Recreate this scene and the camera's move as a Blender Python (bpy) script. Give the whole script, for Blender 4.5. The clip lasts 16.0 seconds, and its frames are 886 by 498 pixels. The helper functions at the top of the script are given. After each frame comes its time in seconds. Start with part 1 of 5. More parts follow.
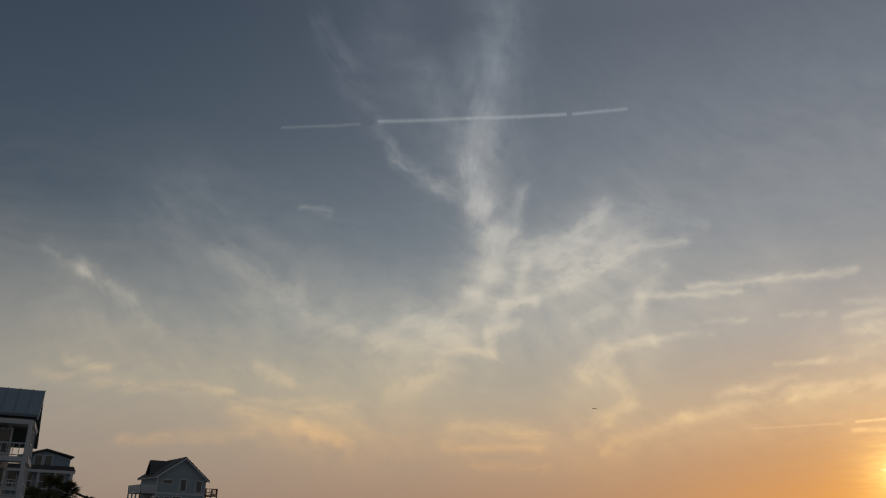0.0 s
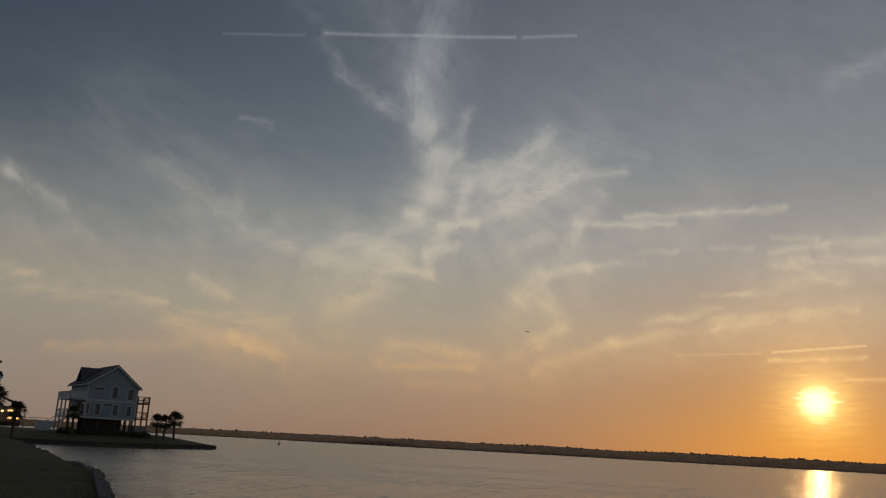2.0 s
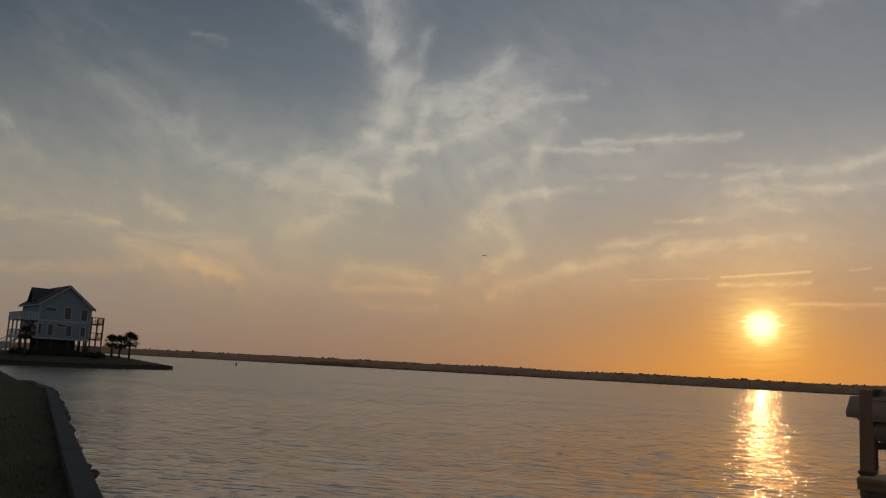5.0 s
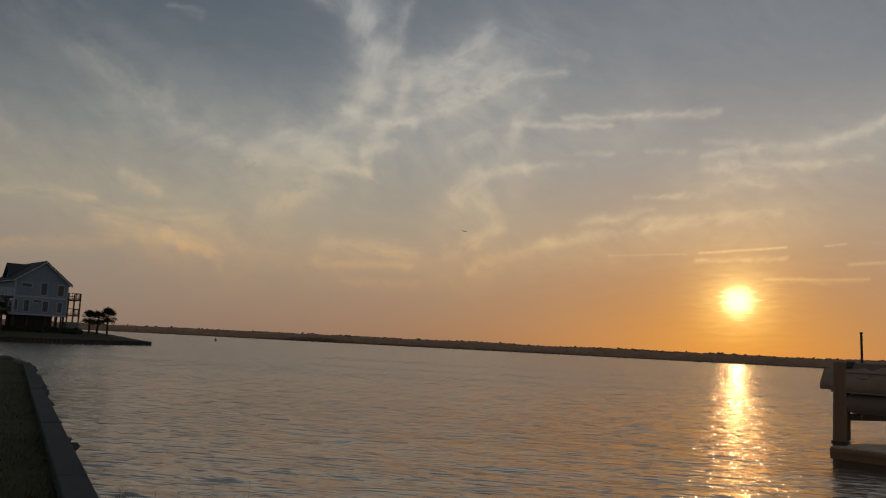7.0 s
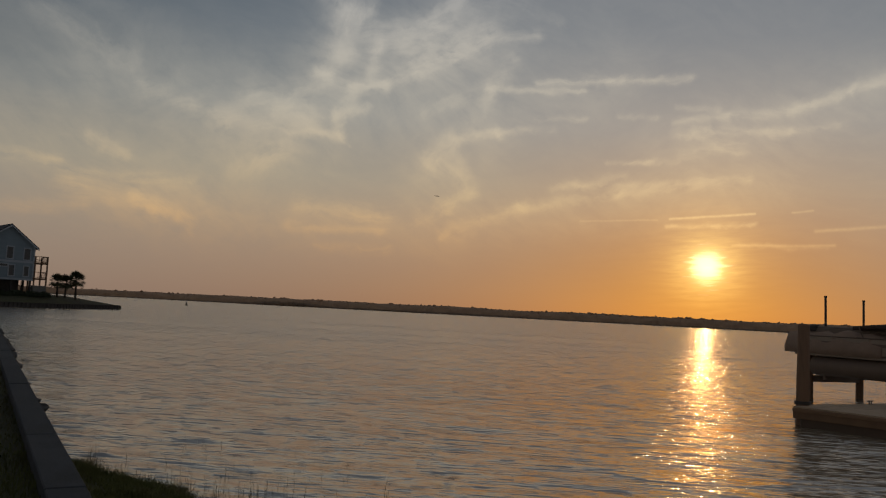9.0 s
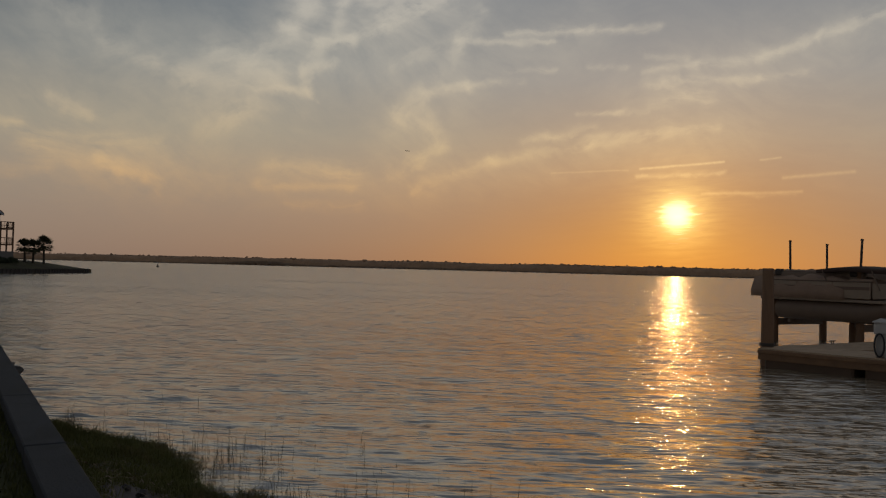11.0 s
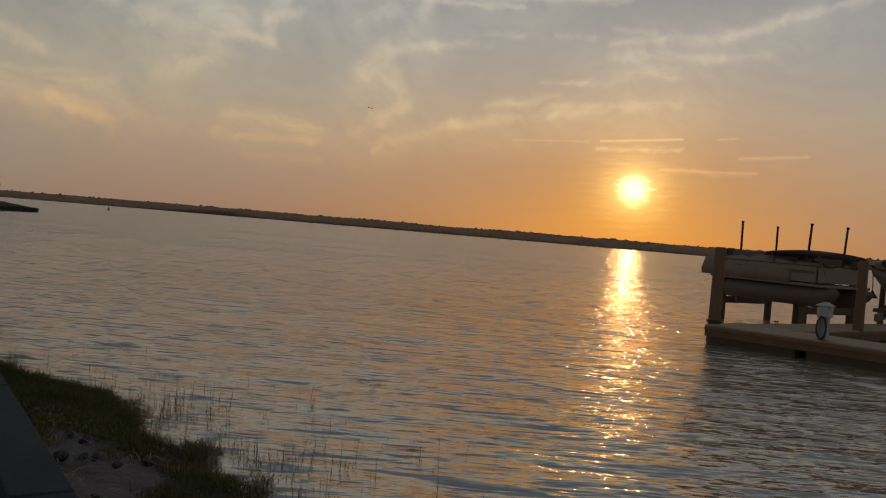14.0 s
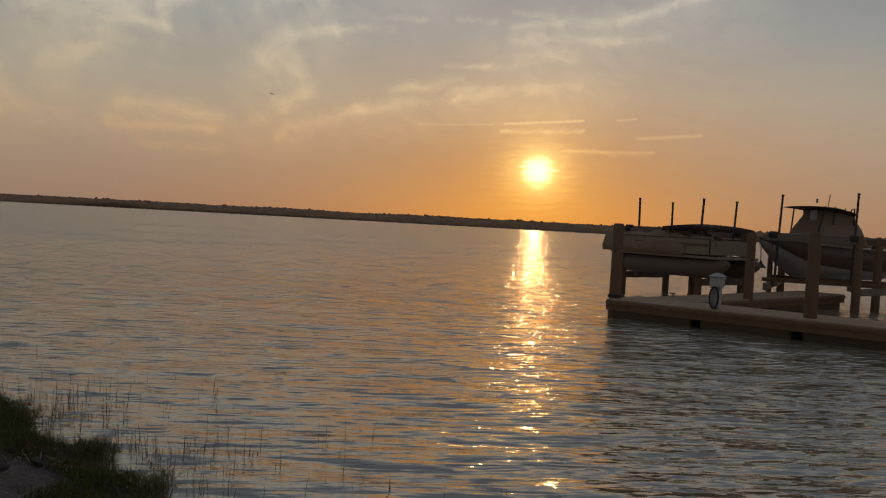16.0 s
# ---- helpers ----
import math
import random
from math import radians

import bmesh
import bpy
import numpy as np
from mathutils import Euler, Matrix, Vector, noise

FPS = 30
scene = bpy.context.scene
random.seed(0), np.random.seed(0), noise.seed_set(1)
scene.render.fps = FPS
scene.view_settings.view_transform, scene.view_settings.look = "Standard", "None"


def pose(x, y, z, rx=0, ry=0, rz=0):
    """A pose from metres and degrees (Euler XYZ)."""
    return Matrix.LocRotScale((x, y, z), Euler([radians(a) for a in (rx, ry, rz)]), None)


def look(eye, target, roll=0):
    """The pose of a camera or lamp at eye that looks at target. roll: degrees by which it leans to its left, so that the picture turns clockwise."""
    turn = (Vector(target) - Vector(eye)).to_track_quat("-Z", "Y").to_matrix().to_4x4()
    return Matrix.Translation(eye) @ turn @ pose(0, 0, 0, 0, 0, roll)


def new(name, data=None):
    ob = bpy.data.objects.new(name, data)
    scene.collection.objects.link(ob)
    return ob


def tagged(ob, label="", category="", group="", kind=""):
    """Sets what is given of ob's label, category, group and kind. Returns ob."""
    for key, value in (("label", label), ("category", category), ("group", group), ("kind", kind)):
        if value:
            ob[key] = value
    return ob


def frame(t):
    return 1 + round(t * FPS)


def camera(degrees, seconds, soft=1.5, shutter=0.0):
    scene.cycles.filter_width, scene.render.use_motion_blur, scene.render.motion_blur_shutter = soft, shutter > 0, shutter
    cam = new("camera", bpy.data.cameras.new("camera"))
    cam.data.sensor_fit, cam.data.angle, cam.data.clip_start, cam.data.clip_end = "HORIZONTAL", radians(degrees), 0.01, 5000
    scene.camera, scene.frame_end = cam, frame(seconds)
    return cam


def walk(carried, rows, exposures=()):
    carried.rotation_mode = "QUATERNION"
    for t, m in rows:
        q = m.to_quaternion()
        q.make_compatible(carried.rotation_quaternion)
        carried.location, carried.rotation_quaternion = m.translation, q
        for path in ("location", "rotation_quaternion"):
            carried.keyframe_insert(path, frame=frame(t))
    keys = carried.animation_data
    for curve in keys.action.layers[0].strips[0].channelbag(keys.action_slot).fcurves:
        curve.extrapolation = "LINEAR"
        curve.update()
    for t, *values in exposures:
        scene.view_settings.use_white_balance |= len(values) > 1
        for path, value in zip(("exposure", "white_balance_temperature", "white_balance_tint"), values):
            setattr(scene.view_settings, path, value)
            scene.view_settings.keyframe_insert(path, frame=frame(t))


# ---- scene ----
cam = camera(56.91, 16.0, soft=1.2)
PATH = [
    (0.0, pose(0.021, 0.032, 2.651, 108.98, -1.75, 8.80)),
    (0.5, pose(-0.040, 0.005, 2.599, 107.96, -2.31, 7.82)),
    (1.0, pose(-0.065, -0.005, 2.573, 106.58, -2.60, 6.56)),
    (1.5, pose(-0.063, -0.003, 2.570, 105.08, -2.94, 5.25)),
    (2.0, pose(-0.057, -0.006, 2.557, 103.62, -3.07, 4.10)),
    (2.5, pose(-0.060, -0.016, 2.519, 102.33, -3.26, 3.14)),
    (3.0, pose(-0.046, -0.017, 2.500, 101.18, -3.39, 2.40)),
    (3.5, pose(0.009, 0.009, 2.530, 100.32, -3.35, 1.59)),
    (4.0, pose(0.010, 0.012, 2.518, 99.54, -3.24, 1.35)),
    (6.5, pose(-0.006, 0.032, 2.442, 97.24, -2.94, 0.18)),
    (7.0, pose(-0.012, 0.034, 2.433, 96.80, -2.93, -0.31)),
    (7.5, pose(0.027, 0.053, 2.430, 96.50, -3.10, -0.84)),
    (8.0, pose(0.041, 0.061, 2.424, 96.04, -3.08, -1.36)),
    (8.5, pose(0.026, 0.057, 2.404, 95.40, -3.05, -1.86)),
    (9.0, pose(-0.009, 0.045, 2.378, 94.44, -2.98, -2.25)),
    (11.5, pose(0.034, -0.087, 2.343, 91.14, -1.04, -4.77)),
    (12.0, pose(0.013, -0.064, 2.353, 91.14, -1.04, -5.53)),
    (12.5, pose(0.016, -0.044, 2.355, 90.86, -1.84, -6.12)),
    (13.0, pose(-0.002, -0.020, 2.349, 90.25, -3.18, -6.52)),
    (13.5, pose(0.019, -0.004, 2.342, 89.51, -4.37, -6.66)),
    (14.0, pose(-0.014, -0.009, 2.341, 88.81, -4.78, -7.15)),
    (14.5, pose(-0.002, -0.010, 2.342, 88.29, -4.49, -8.29)),
    (15.0, pose(0.036, -0.016, 2.319, 88.02, -4.02, -10.11)),
    (15.5, pose(0.065, -0.022, 2.320, 88.05, -3.40, -12.12)),
    (16.0, pose(0.079, -0.025, 2.307, 88.19, -3.07, -13.58)),
]
walk(cam, PATH, exposures=((0.0, 0.27), (0.5, 0.24), (1.0, 0.15), (1.5, 0.08), (2.2, 0.02), (3.0, 0.0), (11.5, 0.0), (13.5, 0.08), (16.0, 0.1)))

SUN_AZ, SUN_EL = 20.0, 3.95
SUN = Vector((math.sin(radians(SUN_AZ)) * math.cos(radians(SUN_EL)), math.cos(radians(SUN_AZ)) * math.cos(radians(SUN_EL)), math.sin(radians(SUN_EL))))


# ---- node shorthand ----
def maker(tree):
    nodes, links = tree.nodes, tree.links

    def put(sock, v):
        if isinstance(v, bpy.types.NodeSocket):
            links.new(v, sock)
        elif v is not None:
            sock.default_value = v

    def M(op, a, b=None, c=None, clamp=False):
        n = nodes.new("ShaderNodeMath")
        n.operation, n.use_clamp = op, clamp
        for s, v in zip(n.inputs, (a, b, c)):
            put(s, v)
        return n.outputs[0]

    def V(op, a, b=None, scale=None):
        n = nodes.new("ShaderNodeVectorMath")
        n.operation = op
        put(n.inputs[0], a)
        put(n.inputs[1], b)
        if scale is not None:
            put(n.inputs["Scale"], scale)
        return n.outputs["Value"] if op in ("DOT_PRODUCT", "LENGTH", "DISTANCE") else n.outputs[0]

    def N(vec, scale, detail=4.0, rough=0.55, distort=0.0):
        n = nodes.new("ShaderNodeTexNoise")
        put(n.inputs["Vector"], vec)
        n.inputs["Scale"].default_value, n.inputs["Detail"].default_value = scale, detail
        n.inputs["Roughness"].default_value, n.inputs["Distortion"].default_value = rough, distort
        return n

    def X(fac, a, b):
        n = nodes.new("ShaderNodeMix")
        n.data_type = "RGBA"
        put(n.inputs[0], fac)
        put(n.inputs[6], a)
        put(n.inputs[7], b)
        return n.outputs[2]

    def ramp(fac, stops):
        n = nodes.new("ShaderNodeValToRGB")
        put(n.inputs[0], fac)
        els = n.color_ramp.elements
        while len(els) < len(stops):
            els.new(0.5)
        for e, (p, c) in zip(els, stops):
            e.position, e.color = p, (*c, 1)
        return n.outputs[0]

    return nodes, links, M, V, N, X, ramp


# ---- sky: dusk gradient, haze round the low sun, cirrus and vapour trails ----
world = bpy.data.worlds.new("dusk_sky")
scene.world = world
world.use_nodes = True
world.node_tree.nodes.clear()
nodes, links, M, V, N, X, ramp = maker(world.node_tree)
way = nodes.new("ShaderNodeTexCoord").outputs["Generated"]
sep = nodes.new("ShaderNodeSeparateXYZ")
links.new(way, sep.inputs[0])
az = M("DEGREES", M("ARCTAN2", sep.outputs[0], sep.outputs[1]))
el = M("DEGREES", M("ARCSINE", sep.outputs[2]))
sheet = nodes.new("ShaderNodeCombineXYZ")
links.new(az, sheet.inputs[0])
links.new(el, sheet.inputs[1])
flat = sheet.outputs[0]
gap = M("DEGREES", M("ARCCOSINE", M("MINIMUM", V("DOT_PRODUCT", way, tuple(SUN)), 0.9999999)))

SKY = [(-2, (0.12, 0.085, 0.065)), (0, (0.250, 0.165, 0.120)), (3, (0.275, 0.190, 0.138)), (6, (0.290, 0.222, 0.158)),
       (9, (0.265, 0.238, 0.180)), (13, (0.152, 0.170, 0.168)), (19, (0.070, 0.097, 0.120)), (26, (0.030, 0.051, 0.079)), (34, (0.018, 0.034, 0.060)), (42, (0.05, 0.068, 0.092)), (60, (0.14, 0.15, 0.16)), (90, (0.18, 0.185, 0.19))]
base = ramp(M("DIVIDE", M("ADD", el, 2.0), 92.0, clamp=True), [((e + 2) / 92, c) for e, c in SKY])
# the sky opposite the sun is dim and cool
away = nodes.new("ShaderNodeMapRange")
away.interpolation_type = "SMOOTHSTEP"
links.new(gap, away.inputs[0])
away.inputs[1].default_value, away.inputs[2].default_value = 18.0, 80.0
COOL = [(-2, (0.05, 0.05, 0.055)), (0, (0.235, 0.195, 0.172)), (8, (0.245, 0.232, 0.212)), (20, (0.034, 0.050, 0.072)), (36, (0.016, 0.028, 0.048)), (58, (0.14, 0.15, 0.16)), (90, (0.18, 0.185, 0.19))]
cool = ramp(M("DIVIDE", M("ADD", el, 2.0), 92.0, clamp=True), [((e + 2) / 92, c) for e, c in COOL])
base = X(away.outputs[0], base, cool)
# paler sky on the sunward side
side = M("EXPONENT", M("MULTIPLY", M("POWER", M("DIVIDE", gap, 39.0), 2.0), -1.0))
high = M("DIVIDE", el, 13.0, clamp=True)
base = V("ADD", base, V("SCALE", (0.132, 0.130, 0.132), scale=M("MULTIPLY", side, high)))
# orange haze, flattened along the horizon
dx = M("MULTIPLY", M("SUBTRACT", az, SUN_AZ), 0.062)
dy = M("MULTIPLY", M("SUBTRACT", el, SUN_EL - 2.5), 0.125)
haze = M("EXPONENT", M("MULTIPLY", M("POWER", M("ADD", M("MULTIPLY", dx, dx), M("MULTIPLY", dy, dy)), 0.7), -1.0))
up = M("GREATER_THAN", el, -1.0)
base = X(M("MULTIPLY", M("MULTIPLY", haze, up), 0.94), base, (0.30, 0.096, 0.022, 1))

# cirrus: tapering strokes of ice cloud (azimuth, elevation to azimuth, elevation, half width, density)
STEEP = [
    (-4.8, 35.0, -5.8, 31.7, 1.45, 0.12), (-5.8, 31.7, -6.6, 28.2, 1.45, 0.12), (-8.6, 32.7, -7.0, 28.6, 0.80, 0.08), (-6.6, 28.2, -7.6, 25.1, 0.95, 0.26), (-7.6, 25.1, -6.5, 22.0, 0.87, 0.40), (-6.5, 22.0, -5.5, 19.7, 0.95, 0.50),
    (-3.5, 23.2, -4.5, 20.1, 0.47, 0.34), (-5.5, 19.7, -5.8, 17.3, 1.02, 0.46), (-11.4, 31.5, -8.5, 26.8, 1.09, 0.10), (-4.5, 20.1, -3.4, 17.9, 0.55, 0.46), (-3.4, 18.1, -3.6, 15.8, 0.40, 0.46), (-4.8, 14.9, -5.9, 13.4, 0.44, 0.50),
    (-5.9, 13.3, -5.7, 12.1, 0.33, 0.46), (4.6, 15.3, 3.7, 13.1, 0.73, 0.20), (2.8, 10.4, 3.7, 8.5, 0.51, 0.42),
]
RISING = [
    (-5.8, 17.5, -6.9, 16.0, 0.58, 0.48), (-2.7, 15.5, -0.5, 16.6, 0.40, 0.66), (-0.5, 16.6, 2.1, 17.8, 0.55, 0.60), (2.0, 17.9, 4.4, 18.8, 0.65, 0.46), (-1.9, 18.7, 0.8, 19.8, 0.73, 0.36), (0.8, 19.8, 2.5, 21.6, 0.73, 0.36),
    (-0.7, 17.6, 3.8, 19.2, 1.02, 0.42), (2.0, 20.3, 5.7, 21.7, 0.33, 0.08), (-6.0, 13.3, -3.9, 13.9, 0.33, 0.42), (-7.2, 15.5, -9.9, 13.2, 0.87, 0.30),
]
RISING_TWO = [
    (-7.7, 12.7, -10.6, 10.0, 0.95, 0.36), (-10.6, 10.0, -12.5, 8.8, 0.58, 0.18), (0.3, 13.9, 4.7, 15.7, 0.40, 0.30), (6.3, 17.6, 4.6, 15.3, 0.58, 0.30), (2.3, 12.1, 0.8, 10.4, 0.65, 0.38), (3.7, 8.5, 2.0, 7.3, 0.47, 0.36),
    (2.0, 7.3, 0.1, 6.2, 0.44, 0.20), (1.9, 5.5, 7.3, 7.5, 0.44, 0.28), (25.0, 14.1, 28.8, 15.2, 0.36, 0.40),
]
LEVEL = [
    (-5.0, 15.0, -2.7, 15.5, 0.40, 0.66), (4.4, 19.2, 8.0, 19.2, 0.40, 0.38), (-3.5, 18.5, -0.2, 18.9, 0.95, 0.40), (-8.1, 12.0, -5.6, 11.8, 0.29, 0.42), (-14.1, 12.5, -8.9, 12.0, 0.51, 0.28), (-19.0, 13.6, -15.8, 12.8, 0.58, 0.22),
    (-11.8, 13.9, -8.3, 13.2, 0.80, 0.28), (4.7, 15.7, 11.5, 15.7, 0.22, 0.50), (8.2, 16.2, 14.1, 16.4, 0.25, 0.52), (14.1, 16.4, 18.6, 16.4, 0.25, 0.36), (2.3, 12.1, 5.4, 12.7, 0.36, 0.44), (5.4, 12.7, 9.4, 13.0, 0.25, 0.34),
    (8.1, 13.7, 11.6, 13.8, 0.18, 0.22), (-20.0, 21.2, -17.9, 21.0, 0.25, 0.14),
]
LEVEL_TWO = [
    (-34.0, 9.6, -31.6, 9.2, 0.33, 0.26), (-30.1, 8.3, -23.6, 8.3, 0.36, 0.30), (-35.6, 8.5, -29.9, 8.2, 0.40, 0.16), (-23.1, 7.5, -15.2, 7.8, 0.44, 0.26), (-23.1, 7.0, -17.3, 5.8, 0.58, 0.24), (-30.0, 4.9, -22.0, 5.7, 0.40, 0.15),
    (-8.1, 6.7, -2.2, 6.3, 0.58, 0.30), (-8.8, 5.4, -2.4, 5.5, 0.33, 0.20), (-6.8, 4.1, -1.8, 4.2, 0.33, 0.15), (7.3, 7.5, 14.0, 8.7, 0.36, 0.30), (14.0, 8.7, 20.4, 9.5, 0.36, 0.30), (9.5, 9.0, 14.4, 9.9, 0.29, 0.22),
    (13.3, 10.8, 16.6, 10.9, 0.18, 0.20), (22.2, 24.3, 25.3, 25.1, 0.58, 0.22),
]
LEVEL_THREE = [
    (17.9, 12.8, 21.9, 11.8, 0.40, 0.32), (18.1, 11.5, 21.4, 11.9, 0.29, 0.28), (17.7, 13.6, 21.1, 13.9, 0.25, 0.26), (17.8, 14.6, 20.4, 14.3, 0.22, 0.22), (19.0, 13.0, 25.0, 12.7, 0.29, 0.32), (25.0, 12.7, 27.7, 13.0, 0.22, 0.26),
    (21.1, 13.7, 26.3, 14.3, 0.33, 0.32), (13.9, 14.0, 16.5, 13.9, 0.18, 0.18), (14.2, 10.8, 17.9, 11.0, 0.18, 0.20), (10.4, 9.1, 18.0, 9.5, 0.25, 0.26), (18.0, 9.5, 22.5, 9.7, 0.25, 0.26), (17.3, 6.6, 22.9, 6.8, 0.15, 0.30),
    (22.1, 5.4, 27.3, 5.3, 0.15, 0.16), (28.8, 15.2, 33.2, 16.4, 0.40, 0.46),
]
FALLING = [
    (-19.8, 33.5, -17.4, 30.6, 0.95, 0.06), (-17.4, 30.6, -14.9, 27.4, 0.95, 0.06), (-14.9, 27.4, -13.0, 24.9, 0.44, 0.15), (-13.0, 24.9, -9.9, 23.5, 0.55, 0.16), (-9.9, 23.5, -6.7, 21.8, 0.55, 0.16), (-7.2, 15.9, -5.0, 15.1, 0.36, 0.50),
    (5.7, 21.7, 9.6, 20.1, 0.33, 0.08), (-5.7, 12.1, -5.0, 11.3, 0.15, 0.50), (-15.8, 12.8, -13.3, 11.8, 0.58, 0.22), (0.8, 10.4, 2.8, 9.8, 0.58, 0.36), (-36.4, 16.3, -33.8, 15.4, 0.47, 0.14), (-34.0, 15.5, -31.0, 13.9, 0.47, 0.30),
    (-31.0, 13.9, -28.8, 11.6, 0.47, 0.12), (-25.2, 17.6, -19.9, 14.9, 0.73, 0.13), (-22.0, 10.2, -19.6, 9.0, 0.47, 0.30), (-18.9, 6.5, -15.3, 5.3, 0.47, 0.38),
]
TRAILS = [
    (-22.0, 26.5, -16.2, 27.3, 0.09, 0.10), (-14.7, 27.6, -7.8, 28.1, 0.11, 0.28), (-7.8, 28.1, -0.2, 28.3, 0.10, 0.38), (0.4, 28.3, 4.4, 28.4, 0.10, 0.30),
    (17.5, 7.1, 22.9, 7.5, 0.07, 0.50), (11.5, 6.8, 16.7, 7.0, 0.06, 0.16), (25.2, 7.6, 26.4, 7.7, 0.06, 0.24), (26.6, 6.4, 30.7, 6.7, 0.10, 0.24), (21.6, 5.4, 27.7, 5.5, 0.09, 0.20)]


def stroke(p, x0, y0, x1, y1, wide, dense):
    a, d = (x0, y0, 0.0), (x1 - x0, y1 - y0, 0.0)
    q = V("SUBTRACT", p, a)
    t = M("MULTIPLY", V("DOT_PRODUCT", q, d), 1 / (d[0] ** 2 + d[1] ** 2), clamp=True)
    r = V("SUBTRACT", q, V("SCALE", d, scale=t))
    return M("MULTIPLY", M("EXPONENT", M("MULTIPLY", V("DOT_PRODUCT", r, r), -1 / (1.05 * wide) ** 2)), dense)


put_link = links.new


def bank(p, rows):
    total = None
    for row in rows:
        if total is not None:
            # each stroke lies on the one before, so that they are worked out one by one
            n = nodes.new("ShaderNodeVectorMath")
            n.operation = "MULTIPLY_ADD"
            put_link(total, n.inputs[0])
            n.inputs[1].default_value = (1e-6, 1e-6, 0.0)
            put_link(p, n.inputs[2])
            total = M("ADD", total, stroke(n.outputs[0], *row))
        else:
            total = stroke(p, *row)
    return total


def turned(vec, degrees, sx, sy):
    n = nodes.new("ShaderNodeMapping")
    n.vector_type = "TEXTURE"
    links.new(vec, n.inputs[0])
    n.inputs["Rotation"].default_value = (0, 0, radians(degrees))
    n.inputs["Scale"].default_value = (sx, sy, 1)
    return n.outputs[0]


warp = N(flat, 0.16, 3.0, 0.6).outputs["Color"]
fine = N(flat, 0.7, 4.0, 0.6).outputs["Color"]
half_grey = (0.5, 0.5, 0.5)
broad = N(flat, 0.07, 1.0, 0.5).outputs["Color"]
grain = V("ADD", flat, V("SCALE", V("SUBTRACT", broad, half_grey), scale=9.0))
grain = V("ADD", grain, V("SCALE", V("SUBTRACT", fine, half_grey), scale=0.9))
soft = V("ADD", flat, V("SCALE", V("SUBTRACT", fine, half_grey), scale=1.1))
soft = V("ADD", soft, V("SCALE", V("SUBTRACT", warp, half_grey), scale=0.5))


calm = V("ADD", flat, V("SCALE", V("SUBTRACT", fine, half_grey), scale=0.75))
puff = N(V("ADD", flat, V("SCALE", V("SUBTRACT", warp, half_grey), scale=5.0)), 0.5, 4.0, 0.5, 0.3).outputs[0]


def fibre(degrees, long, thin):
    """Threads of ice drawn out along one direction, thick in places and thin in others."""
    return M("ADD", M("MULTIPLY", N(turned(grain, degrees, long, thin), 1.0, 4.0, 0.55).outputs[0], 0.72), M("MULTIPLY", puff, 0.28))


def fibrous(d, f, low=0.36, high=0.64, least=0.15, most=1.85):
    n = nodes.new("ShaderNodeMapRange")
    n.inputs[1].default_value, n.inputs[2].default_value, n.inputs[3].default_value, n.inputs[4].default_value = low, high, least, most
    links.new(f, n.inputs[0])
    return M("MULTIPLY", d, n.outputs[0])


MIST = [
    (-5.2, 36.0, -6.2, 26.0, 2.6, 0.16), (-14.0, 33.0, -8.0, 25.0, 2.6, 0.10), (-6.3, 25.0, -6.0, 17.0, 1.8, 0.18), (-12.0, 11.0, 3.0, 18.0, 2.6, 0.30), (-6.0, 17.0, 5.0, 20.0, 2.4, 0.24),
    (0.0, 13.0, 13.0, 16.0, 2.4, 0.20), (18.0, 12.0, 33.0, 15.5, 2.2, 0.22), (-34.0, 12.0, -15.0, 7.0, 2.8, 0.16), (4.0, 24.0, 28.0, 27.0, 6.5, 0.10), (-28.0, 20.0, -13.0, 13.0, 3.6, 0.09),
    (1.0, 8.5, 4.0, 11.5, 2.2, 0.22), (4.0, 6.5, 24.0, 9.5, 1.6, 0.20), (-22.0, 14.0, -8.0, 12.0, 3.0, 0.14), (-20.0, 6.5, 2.0, 5.5, 1.6, 0.16)]
flat_fibre = fibre(4, 6.0, 0.7)
fall_fibre = fibre(-30, 4.0, 1.1)
dense = fibrous(bank(soft, STEEP), fibre(82, 3.0, 1.2), least=0.35, most=1.65)
dense = M("ADD", dense, fibrous(M("ADD", bank(soft, RISING), bank(soft, RISING_TWO)), fibre(30, 3.2, 0.9)))
dense = M("ADD", dense, fibrous(bank(soft, FALLING), fall_fibre))
dense = M("ADD", dense, fibrous(M("ADD", M("ADD", bank(calm, LEVEL), bank(calm, LEVEL_TWO)), bank(calm, LEVEL_THREE)), flat_fibre))
dense = M("MULTIPLY", dense, 0.82)
dense = M("ADD", dense, M("MULTIPLY", fibrous(bank(soft, MIST), fall_fibre, least=0.55, most=1.45), 0.72))
beads = N(flat, 3.5, 2.0, 0.5).outputs[0]
dense = M("ADD", dense, M("MULTIPLY", bank(V("ADD", flat, V("SCALE", V("SUBTRACT", fine, (0.5, 0.5, 0.5)), scale=0.12)), TRAILS), M("ADD", 0.4, M("MULTIPLY", beads, 1.2))))
